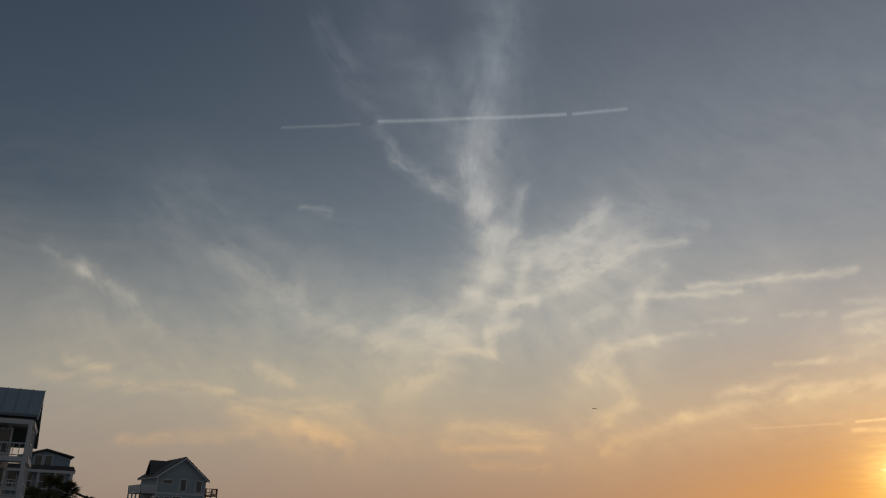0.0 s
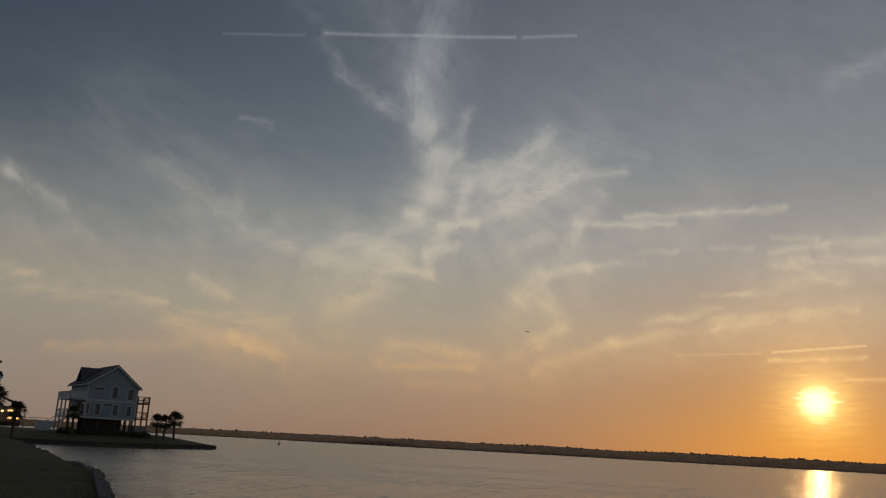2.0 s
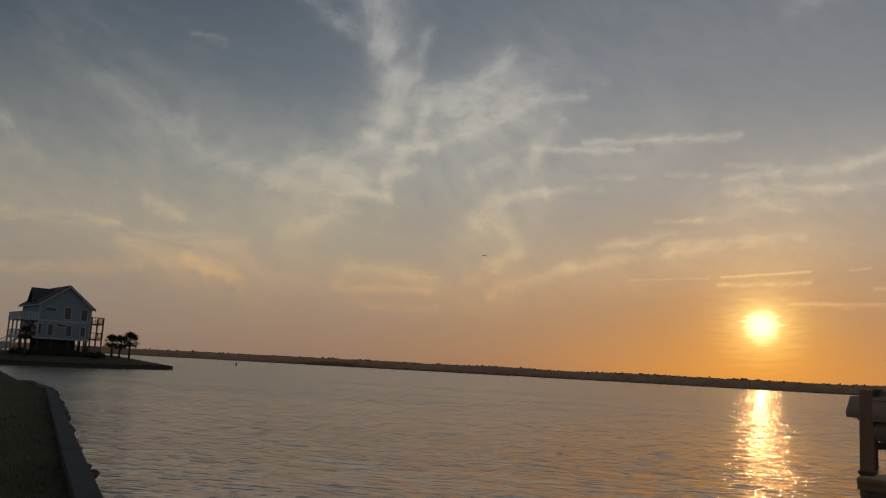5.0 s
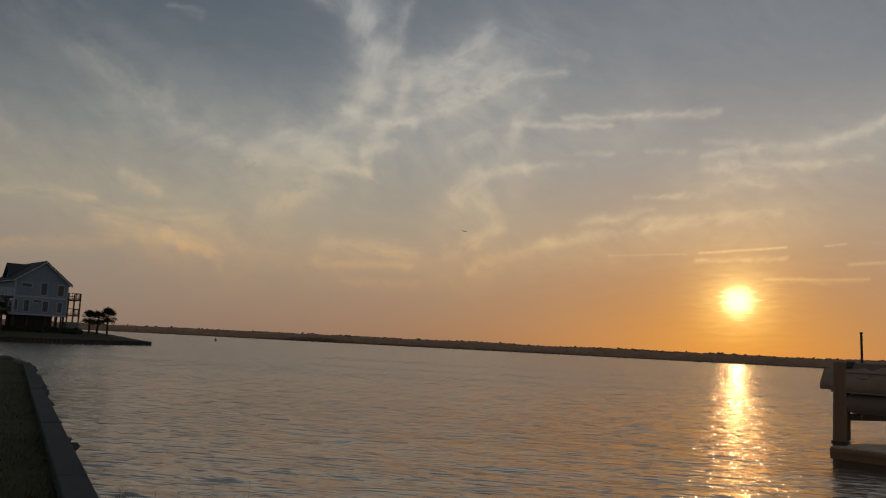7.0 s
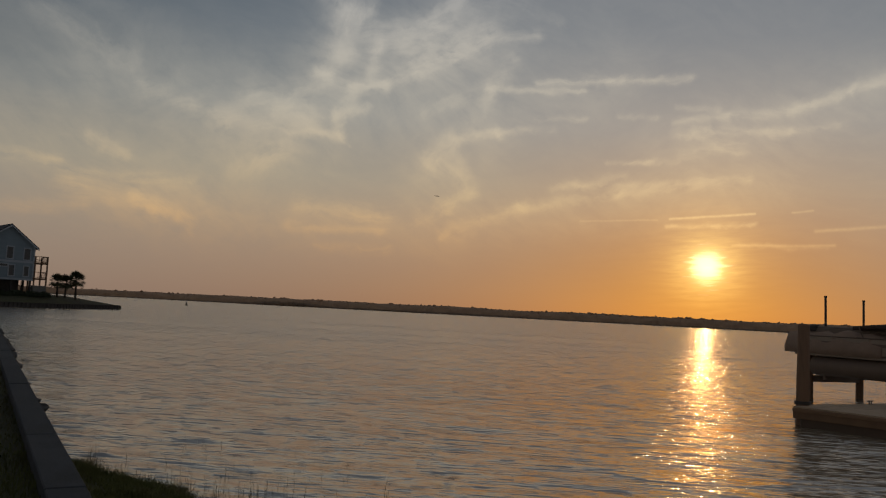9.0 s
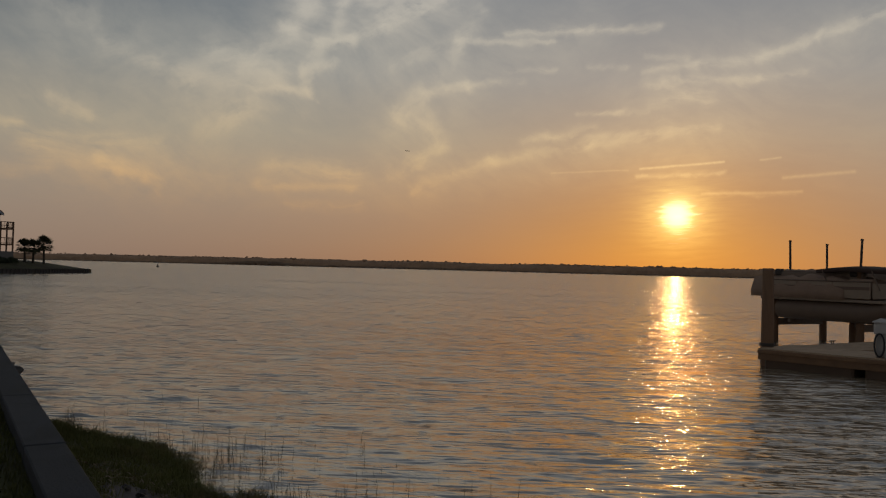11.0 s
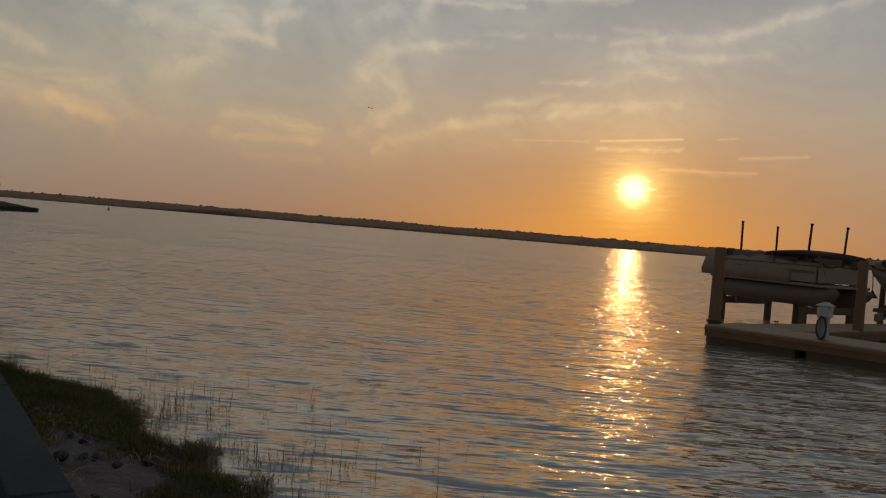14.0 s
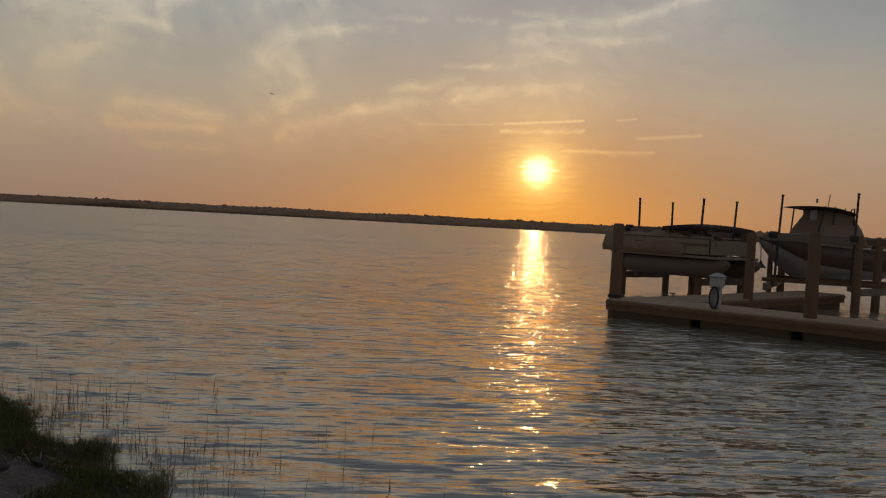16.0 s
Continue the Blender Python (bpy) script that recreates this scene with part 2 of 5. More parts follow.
# thin overall veil of streaks
veil = M("MULTIPLY", M("SUBTRACT", flat_fibre, 0.40), M("MULTIPLY", M("SMOOTH_MIN", M("MULTIPLY", el, 0.12), 0.8, 0.3), 0.75), clamp=True)
veil = M("MULTIPLY", veil, M("EXPONENT", M("MULTIPLY", M("POWER", M("DIVIDE", M("SUBTRACT", el, 10.0), 11.0), 2.0), -1.0)))
dense = M("SUBTRACT", 1.0, M("EXPONENT", M("MULTIPLY", M("ADD", dense, M("MULTIPLY", veil, 0.30)), -1.25)), clamp=True)
CLOUD = [(0, (0.62, 0.30, 0.10)), (4, (0.66, 0.36, 0.14)), (8, (0.60, 0.44, 0.25)), (14, (0.52, 0.47, 0.38)), (22, (0.43, 0.42, 0.40)), (32, (0.28, 0.31, 0.35)), (90, (0.25, 0.26, 0.27))]
cloud = ramp(M("DIVIDE", el, 90.0, clamp=True), [(e / 90, c) for e, c in CLOUD])
cloud = V("ADD", cloud, V("SCALE", (0.30, 0.20, 0.06), scale=M("EXPONENT", M("DIVIDE", gap, -7.0))))
sky = X(dense, base, cloud)
# aureole of the sun in the haze, cut by thin level streaks
streak = N(turned(flat, 3, 1.9, 0.24), 1.0, 3.0, 0.55).outputs[0]
ring = M("EXPONENT", M("MULTIPLY", M("POWER", M("DIVIDE", gap, 3.6), 2.0), -1.0))
sky = V("ADD", sky, V("SCALE", (0.22, 0.120, 0.020), scale=M("MULTIPLY", ring, M("ADD", 0.55, M("MULTIPLY", streak, 0.9)))))
near = M("EXPONENT", M("MULTIPLY", M("POWER", M("DIVIDE", gap, 1.75), 2.0), -1.0))
sky = V("ADD", sky, V("SCALE", (0.55, 0.40, 0.11), scale=M("MULTIPLY", near, M("MULTIPLY", streak, 1.9))))
wob = M("MULTIPLY", gap, M("ADD", 0.15, M("MULTIPLY", streak, 1.7)))
disc = M("EXPONENT", M("MULTIPLY", M("POWER", M("DIVIDE", wob, 0.92), 3.0), -1.0))
sky = V("ADD", sky, V("SCALE", (2.0, 1.25, 0.62), scale=disc))
glow = nodes.new("ShaderNodeBackground")
links.new(sky, glow.inputs[0])
air = nodes.new("ShaderNodeTexSky")
air.sky_type, air.sun_disc, air.sun_elevation, air.sun_rotation = "NISHITA", False, radians(SUN_EL), radians(SUN_AZ)
air_bg = nodes.new("ShaderNodeBackground")
links.new(air.outputs[0], air_bg.inputs[0])
both = nodes.new("ShaderNodeAddShader")
links.new(glow.outputs[0], both.inputs[0])
links.new(air_bg.outputs[0], both.inputs[1])
links.new(both.outputs[0], nodes.new("ShaderNodeOutputWorld").inputs[0])
air_bg.inputs[1].default_value = 0.006

sun = new("sun", bpy.data.lights.new("sun", "SUN"))
sun.data.energy, sun.data.angle, sun.data.color = 0.035, radians(0.6), (1.0, 0.50, 0.17)
sun.matrix_world = look(SUN * 100, (0, 0, 0))


# ---- materials ----
def surface(name, colour, rough=0.7, metal=0.0, scale=4.0, vary=0.25, bump=0.15, fine=40.0, stretch=(1, 1, 1), stain=None, transmission=0.0, spec=0.5):
    """A weathered surface: two scales of colour change, a fine relief, and a shift from piece to piece."""
    m = bpy.data.materials.new(name)
    m.use_nodes = True
    m.node_tree.nodes.clear()
    nodes, links, M, V, N, X, ramp = maker(m.node_tree)
    out, b = nodes.new("ShaderNodeOutputMaterial"), nodes.new("ShaderNodeBsdfPrincipled")
    links.new(b.outputs[0], out.inputs[0])
    at = V("MULTIPLY", nodes.new("ShaderNodeTexCoord").outputs["Object"], stretch)
    big, small = N(at, scale, 4.0, 0.6).outputs[0], N(at, fine, 3.0, 0.6).outputs[0]
    lot = nodes.new("ShaderNodeObjectInfo").outputs["Random"]
    k = M("ADD", M("ADD", M("MULTIPLY", M("SUBTRACT", big, 0.5), 2 * vary), M("MULTIPLY", M("SUBTRACT", small, 0.5), vary)), M("ADD", 1.0, M("MULTIPLY", M("SUBTRACT", lot, 0.5), vary * 0.8)))
    tint = V("SCALE", (*colour,), scale=k)
    if stain:
        spot = M("MULTIPLY", M("SUBTRACT", N(at, scale * 0.6, 5.0, 0.65, 0.6).outputs[0], 0.47), 6.0, clamp=True)
        tint = X(spot, tint, (*stain, 1))
    links.new(tint, b.inputs["Base Color"])
    links.new(M("ADD", rough - 0.06, M("MULTIPLY", big, 0.12), clamp=True), b.inputs["Roughness"])
    b.inputs["Metallic"].default_value, b.inputs["Transmission Weight"].default_value, b.inputs["Specular IOR Level"].default_value = metal, transmission, spec
    if bump:
        n = nodes.new("ShaderNodeBump")
        n.inputs["Strength"].default_value, n.inputs["Distance"].default_value = bump, 0.02
        links.new(M("ADD", small, M("MULTIPLY", big, 0.6)), n.inputs["Height"])
        links.new(n.outputs[0], b.inputs["Normal"])
    return m


def water_surface():
    """Estuary water: wind ripples of four sizes tilt the surface, stronger in the gusts."""
    m = bpy.data.materials.new("rippled_water")
    m.use_nodes = True
    m.node_tree.nodes.clear()
    nodes, links, M, V, N, X, ramp = maker(m.node_tree)
    out, b = nodes.new("ShaderNodeOutputMaterial"), nodes.new("ShaderNodeBsdfPrincipled")
    links.new(b.outputs[0], out.inputs[0])
    b.inputs["Base Color"].default_value = (0.27, 0.21, 0.145, 1)
    b.inputs["IOR"].default_value = 3.8
    turn = nodes.new("ShaderNodeMapping")
    turn.inputs["Rotation"].default_value = (0, 0, radians(8))
    links.new(nodes.new("ShaderNodeTexCoord").outputs["Object"], turn.inputs[0])
    at = turn.outputs[0]
    gust = N(V("MULTIPLY", at, (0.018, 0.06, 1)), 1.0, 3.0, 0.55).outputs[0]
    group = N(V("MULTIPLY", at, (0.16, 0.42, 1)), 1.0, 2.0, 0.55).outputs[0]
    strong = M("MULTIPLY", M("ADD", 0.15, M("MULTIPLY", gust, 1.7)), M("ADD", 0.60, M("MULTIPLY", group, 0.9)))
    lean = None
    # each size of ripple: long crests with narrow steep fronts, and a slight lean to the sides
    for stretch, size, across, front in ((0.26, 0.9, 0.12, 0.05), (0.17, 3.2, 0.36, 0.15), (0.13, 9.0, 0.90, 0.29), (0.20, 18.0, 1.20, 0.18)):
        n = N(V("MULTIPLY", at, (stretch, 1.0, 1)), size, 3.0, 0.55, 0.15)
        side = nodes.new("ShaderNodeSeparateXYZ")
        links.new(n.outputs["Color"], side.inputs[0])
        steep = nodes.new("ShaderNodeMapRange")
        steep.interpolation_type = "SMOOTHSTEP"
        links.new(n.outputs[0], steep.inputs[0])
        for k, v in zip((1, 2, 3, 4), (0.53, 0.68, 0.14 * front, -front)):
            steep.inputs[k].default_value = v
        tilt = nodes.new("ShaderNodeCombineXYZ")
        links.new(M("MULTIPLY", M("SUBTRACT", side.outputs[1], 0.5), across), tilt.inputs[0])
        links.new(M("ADD", steep.outputs[0], M("MULTIPLY", M("SUBTRACT", side.outputs[2], 0.5), front * 1.6)), tilt.inputs[1])
        lean = tilt.outputs[0] if lean is None else V("ADD", lean, tilt.outputs[0])
    # far water is leaned shoreward so that its reflection takes in higher, greyer sky
    far = M("MULTIPLY", M("SUBTRACT", V("LENGTH", at), 8.0), 1 / 60.0, clamp=True)
    run = nodes.new("ShaderNodeCombineXYZ")
    links.new(M("ADD", -0.005, M("MULTIPLY", far, -0.09)), run.inputs[1])
    links.new(M("ADD", 0.05, M("MULTIPLY", far, 0.10)), b.inputs["Roughness"])
    lean = V("ADD", lean, run.outputs[0])
    up = V("ADD", nodes.new("ShaderNodeNewGeometry").outputs["Normal"], V("SCALE", lean, scale=strong))
    links.new(V("NORMALIZE", up), b.inputs["Normal"])
    return m


WATER = water_surface()
LAWN = surface("lawn", (0.042, 0.042, 0.008), 0.9, scale=0.5, vary=0.6, bump=0.8, fine=60, stain=(0.030, 0.024, 0.010))
LAWN_BLADE = surface("lawn_blade", (0.075, 0.076, 0.014), 0.75, scale=0.4, vary=0.6, bump=0.0, stain=(0.06, 0.045, 0.018))
BLADE = surface("grass_blade", (0.150, 0.150, 0.032), 0.75, scale=0.9, vary=0.5, bump=0.0, stain=(0.19, 0.125, 0.055))
WRACK = surface("dry_wrack", (0.26, 0.20, 0.14), 0.85, scale=3.0, vary=0.5, bump=0.0)
REED = surface("reed", (0.12, 0.10, 0.05), 0.75, scale=1.0, vary=0.4, bump=0.0)
SAND = surface("wet_sand", (0.135, 0.115, 0.115), 0.85, scale=2.4, vary=0.5, bump=0.8, fine=26, stain=(0.045, 0.038, 0.034))
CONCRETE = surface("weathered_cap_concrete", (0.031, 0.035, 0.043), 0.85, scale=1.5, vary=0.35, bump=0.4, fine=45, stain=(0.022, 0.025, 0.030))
SHEET = surface("bulkhead_vinyl", (0.15, 0.145, 0.135), 0.7, scale=1.0, vary=0.2, bump=0.2)
ROCK = surface("riprap_granite", (0.085, 0.082, 0.080), 0.85, scale=2.0, vary=0.35, bump=0.7, fine=18)
# dock timber colours are raised and reddened in place of the sun's flare veil
PILE = surface("pile_timber", (0.22, 0.125, 0.072), 0.85, scale=2.0, vary=0.3, bump=0.5, fine=30, stretch=(1, 1, 0.15), stain=(0.14, 0.085, 0.052))
PLANK = surface("deck_plank", (0.46, 0.32, 0.21), 0.8, scale=3.0, vary=0.3, bump=0.3, fine=50)
FASCIA = surface("dock_fascia", (0.23, 0.13, 0.07), 0.85, scale=2.0, vary=0.3, bump=0.3)
FLOAT = surface("dock_float", (0.13, 0.08, 0.05), 0.7, vary=0.2)
# bare steel is grey; the warm sunset cast is put into its colour
STEEL = surface("flare_warmed_steel", (0.24, 0.18, 0.14), 0.6, 0.3, scale=3, vary=0.15, bump=0.05)
DARKSTEEL = surface("dark_steel", (0.07, 0.06, 0.055), 0.5, 0.5, vary=0.2, bump=0.05)
WHITE = surface("white_plastic", (0.52, 0.48, 0.45), 0.5, vary=0.08, bump=0.03)
BLACK = surface("black_rubber", (0.025, 0.025, 0.028), 0.6, vary=0.2)
# boat colours, aluminium too, hold the same warm flare tint
COVER = surface("tan_boat_cover", (0.34, 0.225, 0.16), 0.9, scale=2.5, vary=0.2, bump=0.5, fine=12)
CANVAS = surface("dark_canvas", (0.07, 0.04, 0.03), 0.85, vary=0.25, bump=0.3, fine=20)
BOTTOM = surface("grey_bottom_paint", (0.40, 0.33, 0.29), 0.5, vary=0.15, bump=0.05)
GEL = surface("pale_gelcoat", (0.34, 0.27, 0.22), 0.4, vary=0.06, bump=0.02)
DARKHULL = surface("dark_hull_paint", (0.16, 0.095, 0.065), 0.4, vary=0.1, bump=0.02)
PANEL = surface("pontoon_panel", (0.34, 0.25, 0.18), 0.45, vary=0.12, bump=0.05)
ALUMINIUM = surface("flare_warmed_aluminium", (0.20, 0.135, 0.095), 0.6, 0.2, vary=0.12, bump=0.05)
VINYL = surface("clear_vinyl", (0.55, 0.52, 0.50), 0.15, vary=0.05, bump=0.1, fine=8, transmission=0.6)
SIDING = surface("grey_blue_lap_siding", (0.25, 0.31, 0.36), 0.7, scale=0.8, vary=0.1, bump=0.2)
SIDING_TWO = surface("blue_lap_siding", (0.22, 0.30, 0.38), 0.7, scale=0.8, vary=0.1, bump=0.2)
SIDING_THREE = surface("cream_siding", (0.22, 0.20, 0.185), 0.7, scale=0.8, vary=0.1, bump=0.2)
TRIM = surface("white_trim", (0.44, 0.47, 0.52), 0.6, vary=0.08, bump=0.05)
SHINGLE = surface("dark_roof_shingle", (0.055, 0.055, 0.06), 0.9, scale=2.0, vary=0.3, bump=0.6, fine=14)
METALROOF = surface("blue_grey_metal_roof", (0.10, 0.14, 0.18), 0.5, 0.2, scale=0.7, vary=0.15, bump=0.1)
GLASS = surface("window_glass", (0.045, 0.055, 0.065), 0.08, vary=0.1, bump=0.0, spec=0.4)
LATTICE = surface("dark_lattice", (0.075, 0.065, 0.06), 0.85, vary=0.3, bump=0.4)
TRUNKBARK = surface("palm_bark", (0.085, 0.068, 0.05), 0.95, scale=6, vary=0.35, bump=0.9, fine=22)
FROND = surface("palm_frond", (0.070, 0.066, 0.024), 0.6, scale=3, vary=0.4, bump=0.0)
SHRUB = surface("shrub_leaf", (0.030, 0.040, 0.014), 0.7, scale=2, vary=0.4, bump=0.0)
# distance haze is put into the woods' base colour, paler than real foliage
WOODS = surface("haze_paled_woods", (0.40, 0.245, 0.15), 0.95, scale=0.05, vary=0.4, bump=0.0)
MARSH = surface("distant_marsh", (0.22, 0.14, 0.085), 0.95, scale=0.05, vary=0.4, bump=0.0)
REDBUOY = surface("buoy_paint", (0.10, 0.09, 0.08), 0.6)
JET = surface("aircraft_skin", (0.16, 0.16, 0.17), 0.5, 0.2, bump=0.0)


def lamp_glow(name, colour, strength):
    m = bpy.data.materials.new(name)
    m.use_nodes = True
    b = m.node_tree.nodes["Principled BSDF"]
    b.inputs["Base Color"].default_value = (*colour, 1)
    b.inputs["Emission Color"].default_value, b.inputs["Emission Strength"].default_value = (*colour, 1), strength
    return m


PORCHLIGHT = lamp_glow("lit_porch_lamp", (1.0, 0.55, 0.22), 2.5)


# ---- building blocks ----
def mesh_of(name, bm, mat, smooth=False):
    me = bpy.data.meshes.new(name)
    bmesh.ops.recalc_face_normals(bm, faces=bm.faces)
    bm.to_mesh(me)
    bm.free()
    me.materials.append(mat)
    if smooth:
        me.shade_smooth()
    return me


def part(name, bm, mat, parent, label="", smooth=False):
    ob = new(name, mesh_of(name, bm, mat, smooth) if isinstance(bm, bmesh.types.BMesh) else bm)
    ob.parent = parent
    return tagged(ob, label)


def thing(name, m, label, category, group="", kind=""):
    ob = new(name)
    ob.matrix_world = m
    ob.empty_display_size = 0.1
    return tagged(ob, label, category, group, kind)


def box(c, s, bevel=0.0, rz=0.0, bm=None, m=None):
    bm = bm or bmesh.new()
    mat = m if m is not None else Matrix.Translation(c) @ Matrix.Rotation(radians(rz), 4, "Z")
    made = bmesh.ops.create_cube(bm, size=1.0, matrix=mat @ Matrix.Diagonal((*s, 1)))
    if bevel:
        edges = {e for v in made["verts"] for e in v.link_edges}
        bmesh.ops.bevel(bm, geom=list(edges), offset=bevel, segments=1, affect="EDGES")
    return bm


def rod(a, b, r, r2=None, seg=8, bm=None):
    bm = bm or bmesh.new()
    a, b = Vector(a), Vector(b)
    d = b - a
    m = Matrix.Translation((a + b) / 2) @ d.to_track_quat("Z", "Y").to_matrix().to_4x4()
    bmesh.ops.create_cone(bm, cap_ends=True, segments=seg, radius1=r, radius2=r if r2 is None else r2, depth=d.length, matrix=m)
    return bm


def loft(rings, bm=None, close=True):
    """Skin over rings of equal point count."""
    bm = bm or bmesh.new()
    vs = [[bm.verts.new(p) for p in ring] for ring in rings]
    n = len(vs[0])
    for a, b in zip(vs, vs[1:]):
        for i in range(n if close else n - 1):
            bm.faces.new((a[i], a[(i + 1) % n], b[(i + 1) % n], b[i]))
    if close:
        bm.faces.new(vs[0])
        bm.faces.new(vs[-1])
    return bm


def prism(outline, y0, y1, bm=None):
    """A slab whose outline lies in x, z."""
    return loft([[(x, y0, z) for x, z in outline], [(x, y1, z) for x, z in outline]], bm)


def soup(name, verts, faces, mat):
    me = bpy.data.meshes.new(name)
    me.from_pydata(verts, [], faces)
    me.materials.append(mat)
    return me


# ---- water: one sheet with real waves near the shore ----
def water_sheet():
    rad = np.concatenate([np.geomspace(3.0, 120.0, 760), np.geomspace(124.0, 4200.0, 70)])
    ang = np.radians(np.concatenate([np.linspace(-180, -46, 40)[:-1], np.linspace(-46, 58, 620), np.linspace(58, 180, 40)[1:]]))
    r, a = np.meshgrid(rad, ang, indexing="ij")
    x, y = r * np.sin(a), r * np.cos(a)
    rng = np.random.default_rng(4)
    z = np.zeros_like(x)
    for i in range(26):
        length = 0.27 * 1.085 ** i
        th = radians(13) + rng.normal(0, 0.30)
        k = 2 * math.pi / length
        ph = k * (x * math.sin(th) + y * math.cos(th)) + rng.uniform(0, 6.28)
        amp = 0.0016 * length ** 0.7 * rng.uniform(0.6, 1.3)
        cell = r * 0.0049
        z += amp * np.clip(1.6 - 4.5 * cell / length, 0, 1) * (np.sin(ph) + 0.25 * np.cos(2 * ph))
    gust = 0.75 + 0.5 * np.sin(x * 0.11 + 1.3 * np.sin(y * 0.05)) * np.sin(y * 0.16 + 0.8)
    z *= gust
    n, m = x.shape
    verts = np.stack([x, y, z], -1).reshape(-1, 3)
    i = np.arange(n - 1)[:, None] * m + np.arange(m - 1)[None, :]
    quads = np.stack([i, i + 1, i + m + 1, i + m], -1).reshape(-1, 4)
    me = bpy.data.meshes.new("water")
    me.vertices.add(len(verts))
    me.vertices.foreach_set("co", verts.ravel())
    me.loops.add(quads.size)
    me.loops.foreach_set("vertex_index", quads.ravel()[::1].astype(np.int32))
    me.polygons.add(len(quads))
    me.polygons.foreach_set("loop_start", np.arange(len(quads), dtype=np.int32) * 4)
    me.update(calc_edges=True)
    me.validate()
    me.flip_normals()
    me.materials.append(WATER)
    me.shade_smooth()
    return me


tagged(new("water", water_sheet()), "grey rippled estuary water reflecting the sunset", "water", kind="structure")


# ---- land behind the bulkhead ----
def wall_x(y):
    return -1.30 - 0.52 * (y - 4.4)


WALL_DIR = Vector((-0.52, 1.0, 0)).normalized()
WALL_OUT = Vector((1.0, 0.52, 0)).normalized()
CORNER = Vector((-16.9, 34.4, 0))


def land():
    bm = bmesh.new()
    edge = [(wall_x(-12) - 0.2, -12.0), (CORNER.x - 0.2, CORNER.y), (-23.0, 43.0), (-33.2, 58.5), (-42.5, 72.5), (-53, 89), (-68, 109), (-120, 150), (-400, 260), (-3500, 1500),
            (-3500, -3500), (3500, -3500), (3500, -12)]
    top = [bm.verts.new((x, y, 0.75)) for x, y in edge]
    low = [bm.verts.new((x, y, -1.0)) for x, y in edge]
    for i in range(len(edge)):
        j = (i + 1) % len(edge)
        bm.faces.new((top[i], top[j], low[j], low[i]))
    fill = bmesh.ops.triangle_fill(bm, use_beauty=True, edges=[bm.edges.get((top[i], top[(i + 1) % len(edge)])) for i in range(len(edge))])
    return mesh_of("ground", bm, LAWN)


tagged(new("ground", land()), "dark mown lawn behind the bulkhead at dusk", "lawn", kind="structure")

FRONT = [(-120, 132), (-90, 118), (-66, 108.5), (-57.0, 114.0), (-53.2, 124.0), (-50.2, 143.0)]
BACK = [(-140, 190), (-110, 190), (-88, 180), (-72, 168), (-60, 158), (-50.6, 145.5)]


def along(points, t):
    t = t * (len(points) - 1)
    i = min(int(t), len(points) - 2)
    return Vector(points[i]).lerp(Vector(points[i + 1]), t - i)


def point_height(s):
    return 0.60 + 1.30 * math.sin(math.pi * min(max(s, 0), 1)) ** 0.8


def point_land():
    bm = bmesh.new()
    nu, nv = 50, 16
    grid = []
    for i in range(nu + 1):
        a, b = along(FRONT, i / nu), along(BACK, i / nu)
        w = 1.0 if i < nu * 0.72 else 1 - (i - nu * 0.72) / (nu * 0.28)
        grid.append([bm.verts.new((*a.lerp(b, j / nv), 0.6 + (point_height(j / nv) - 0.6) * w)) for j in range(nv + 1)])
        grid[-1] = [bm.verts.new((a.x, a.y, -0.8))] + grid[-1] + [bm.verts.new((b.x, b.y, -0.8))]
    for p, q in zip(grid, grid[1:]):
        for j in range(len(p) - 1):
            bm.faces.new((p[j], p[j + 1], q[j + 1], q[j]))
    bm.faces.new(grid[-1])
    return mesh_of("ground_point", bm, LAWN)


tagged(new("ground_point", point_land()), "low grassy point with a bulkheaded shore", "lawn", kind="structure")

# ---- bulkhead beside the camera ----
bulkhead = tagged(new("wall_bulkhead"), "grey concrete-capped bulkhead along the lawn", "seawall", kind="structure")
start = Vector((wall_x(-12), -12, 0))
length = (CORNER - start).length
cap_n = 20
cap_len = length / cap_n
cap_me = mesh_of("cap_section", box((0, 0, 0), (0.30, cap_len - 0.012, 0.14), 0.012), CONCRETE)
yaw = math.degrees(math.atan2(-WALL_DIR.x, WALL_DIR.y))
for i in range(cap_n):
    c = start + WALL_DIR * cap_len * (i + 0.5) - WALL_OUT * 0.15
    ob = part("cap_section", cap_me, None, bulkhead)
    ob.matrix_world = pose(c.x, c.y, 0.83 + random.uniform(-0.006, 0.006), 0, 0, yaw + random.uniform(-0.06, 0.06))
bm = bmesh.new()
ribs = 130
for i in range(ribs):
    c = start + WALL_DIR * length * (i + 0.5) / ribs - WALL_OUT * (0.16 if i % 2 else 0.10)
    box(None, (0.06, length / ribs * 1.02, 1.76), bm=bm, m=Matrix.Translation((c.x, c.y, -0.12)) @ Matrix.Rotation(radians(yaw), 4, "Z"))
part("sheet_piling", bm, SHEET, bulkhead)

# ---- bank of sand and marsh grass outside the bulkhead ----
def bank_reach(y):
    """How far the bank runs out from the wall."""
    return max(0.0, min(1.95, (11.8 - y) * 0.75)) * (0.93 + 0.10 * math.sin(y * 2.1) + 0.06 * math.sin(y * 5.3))


def bank_height(k):
    return 0.34 - 0.42 * k ** 1.3


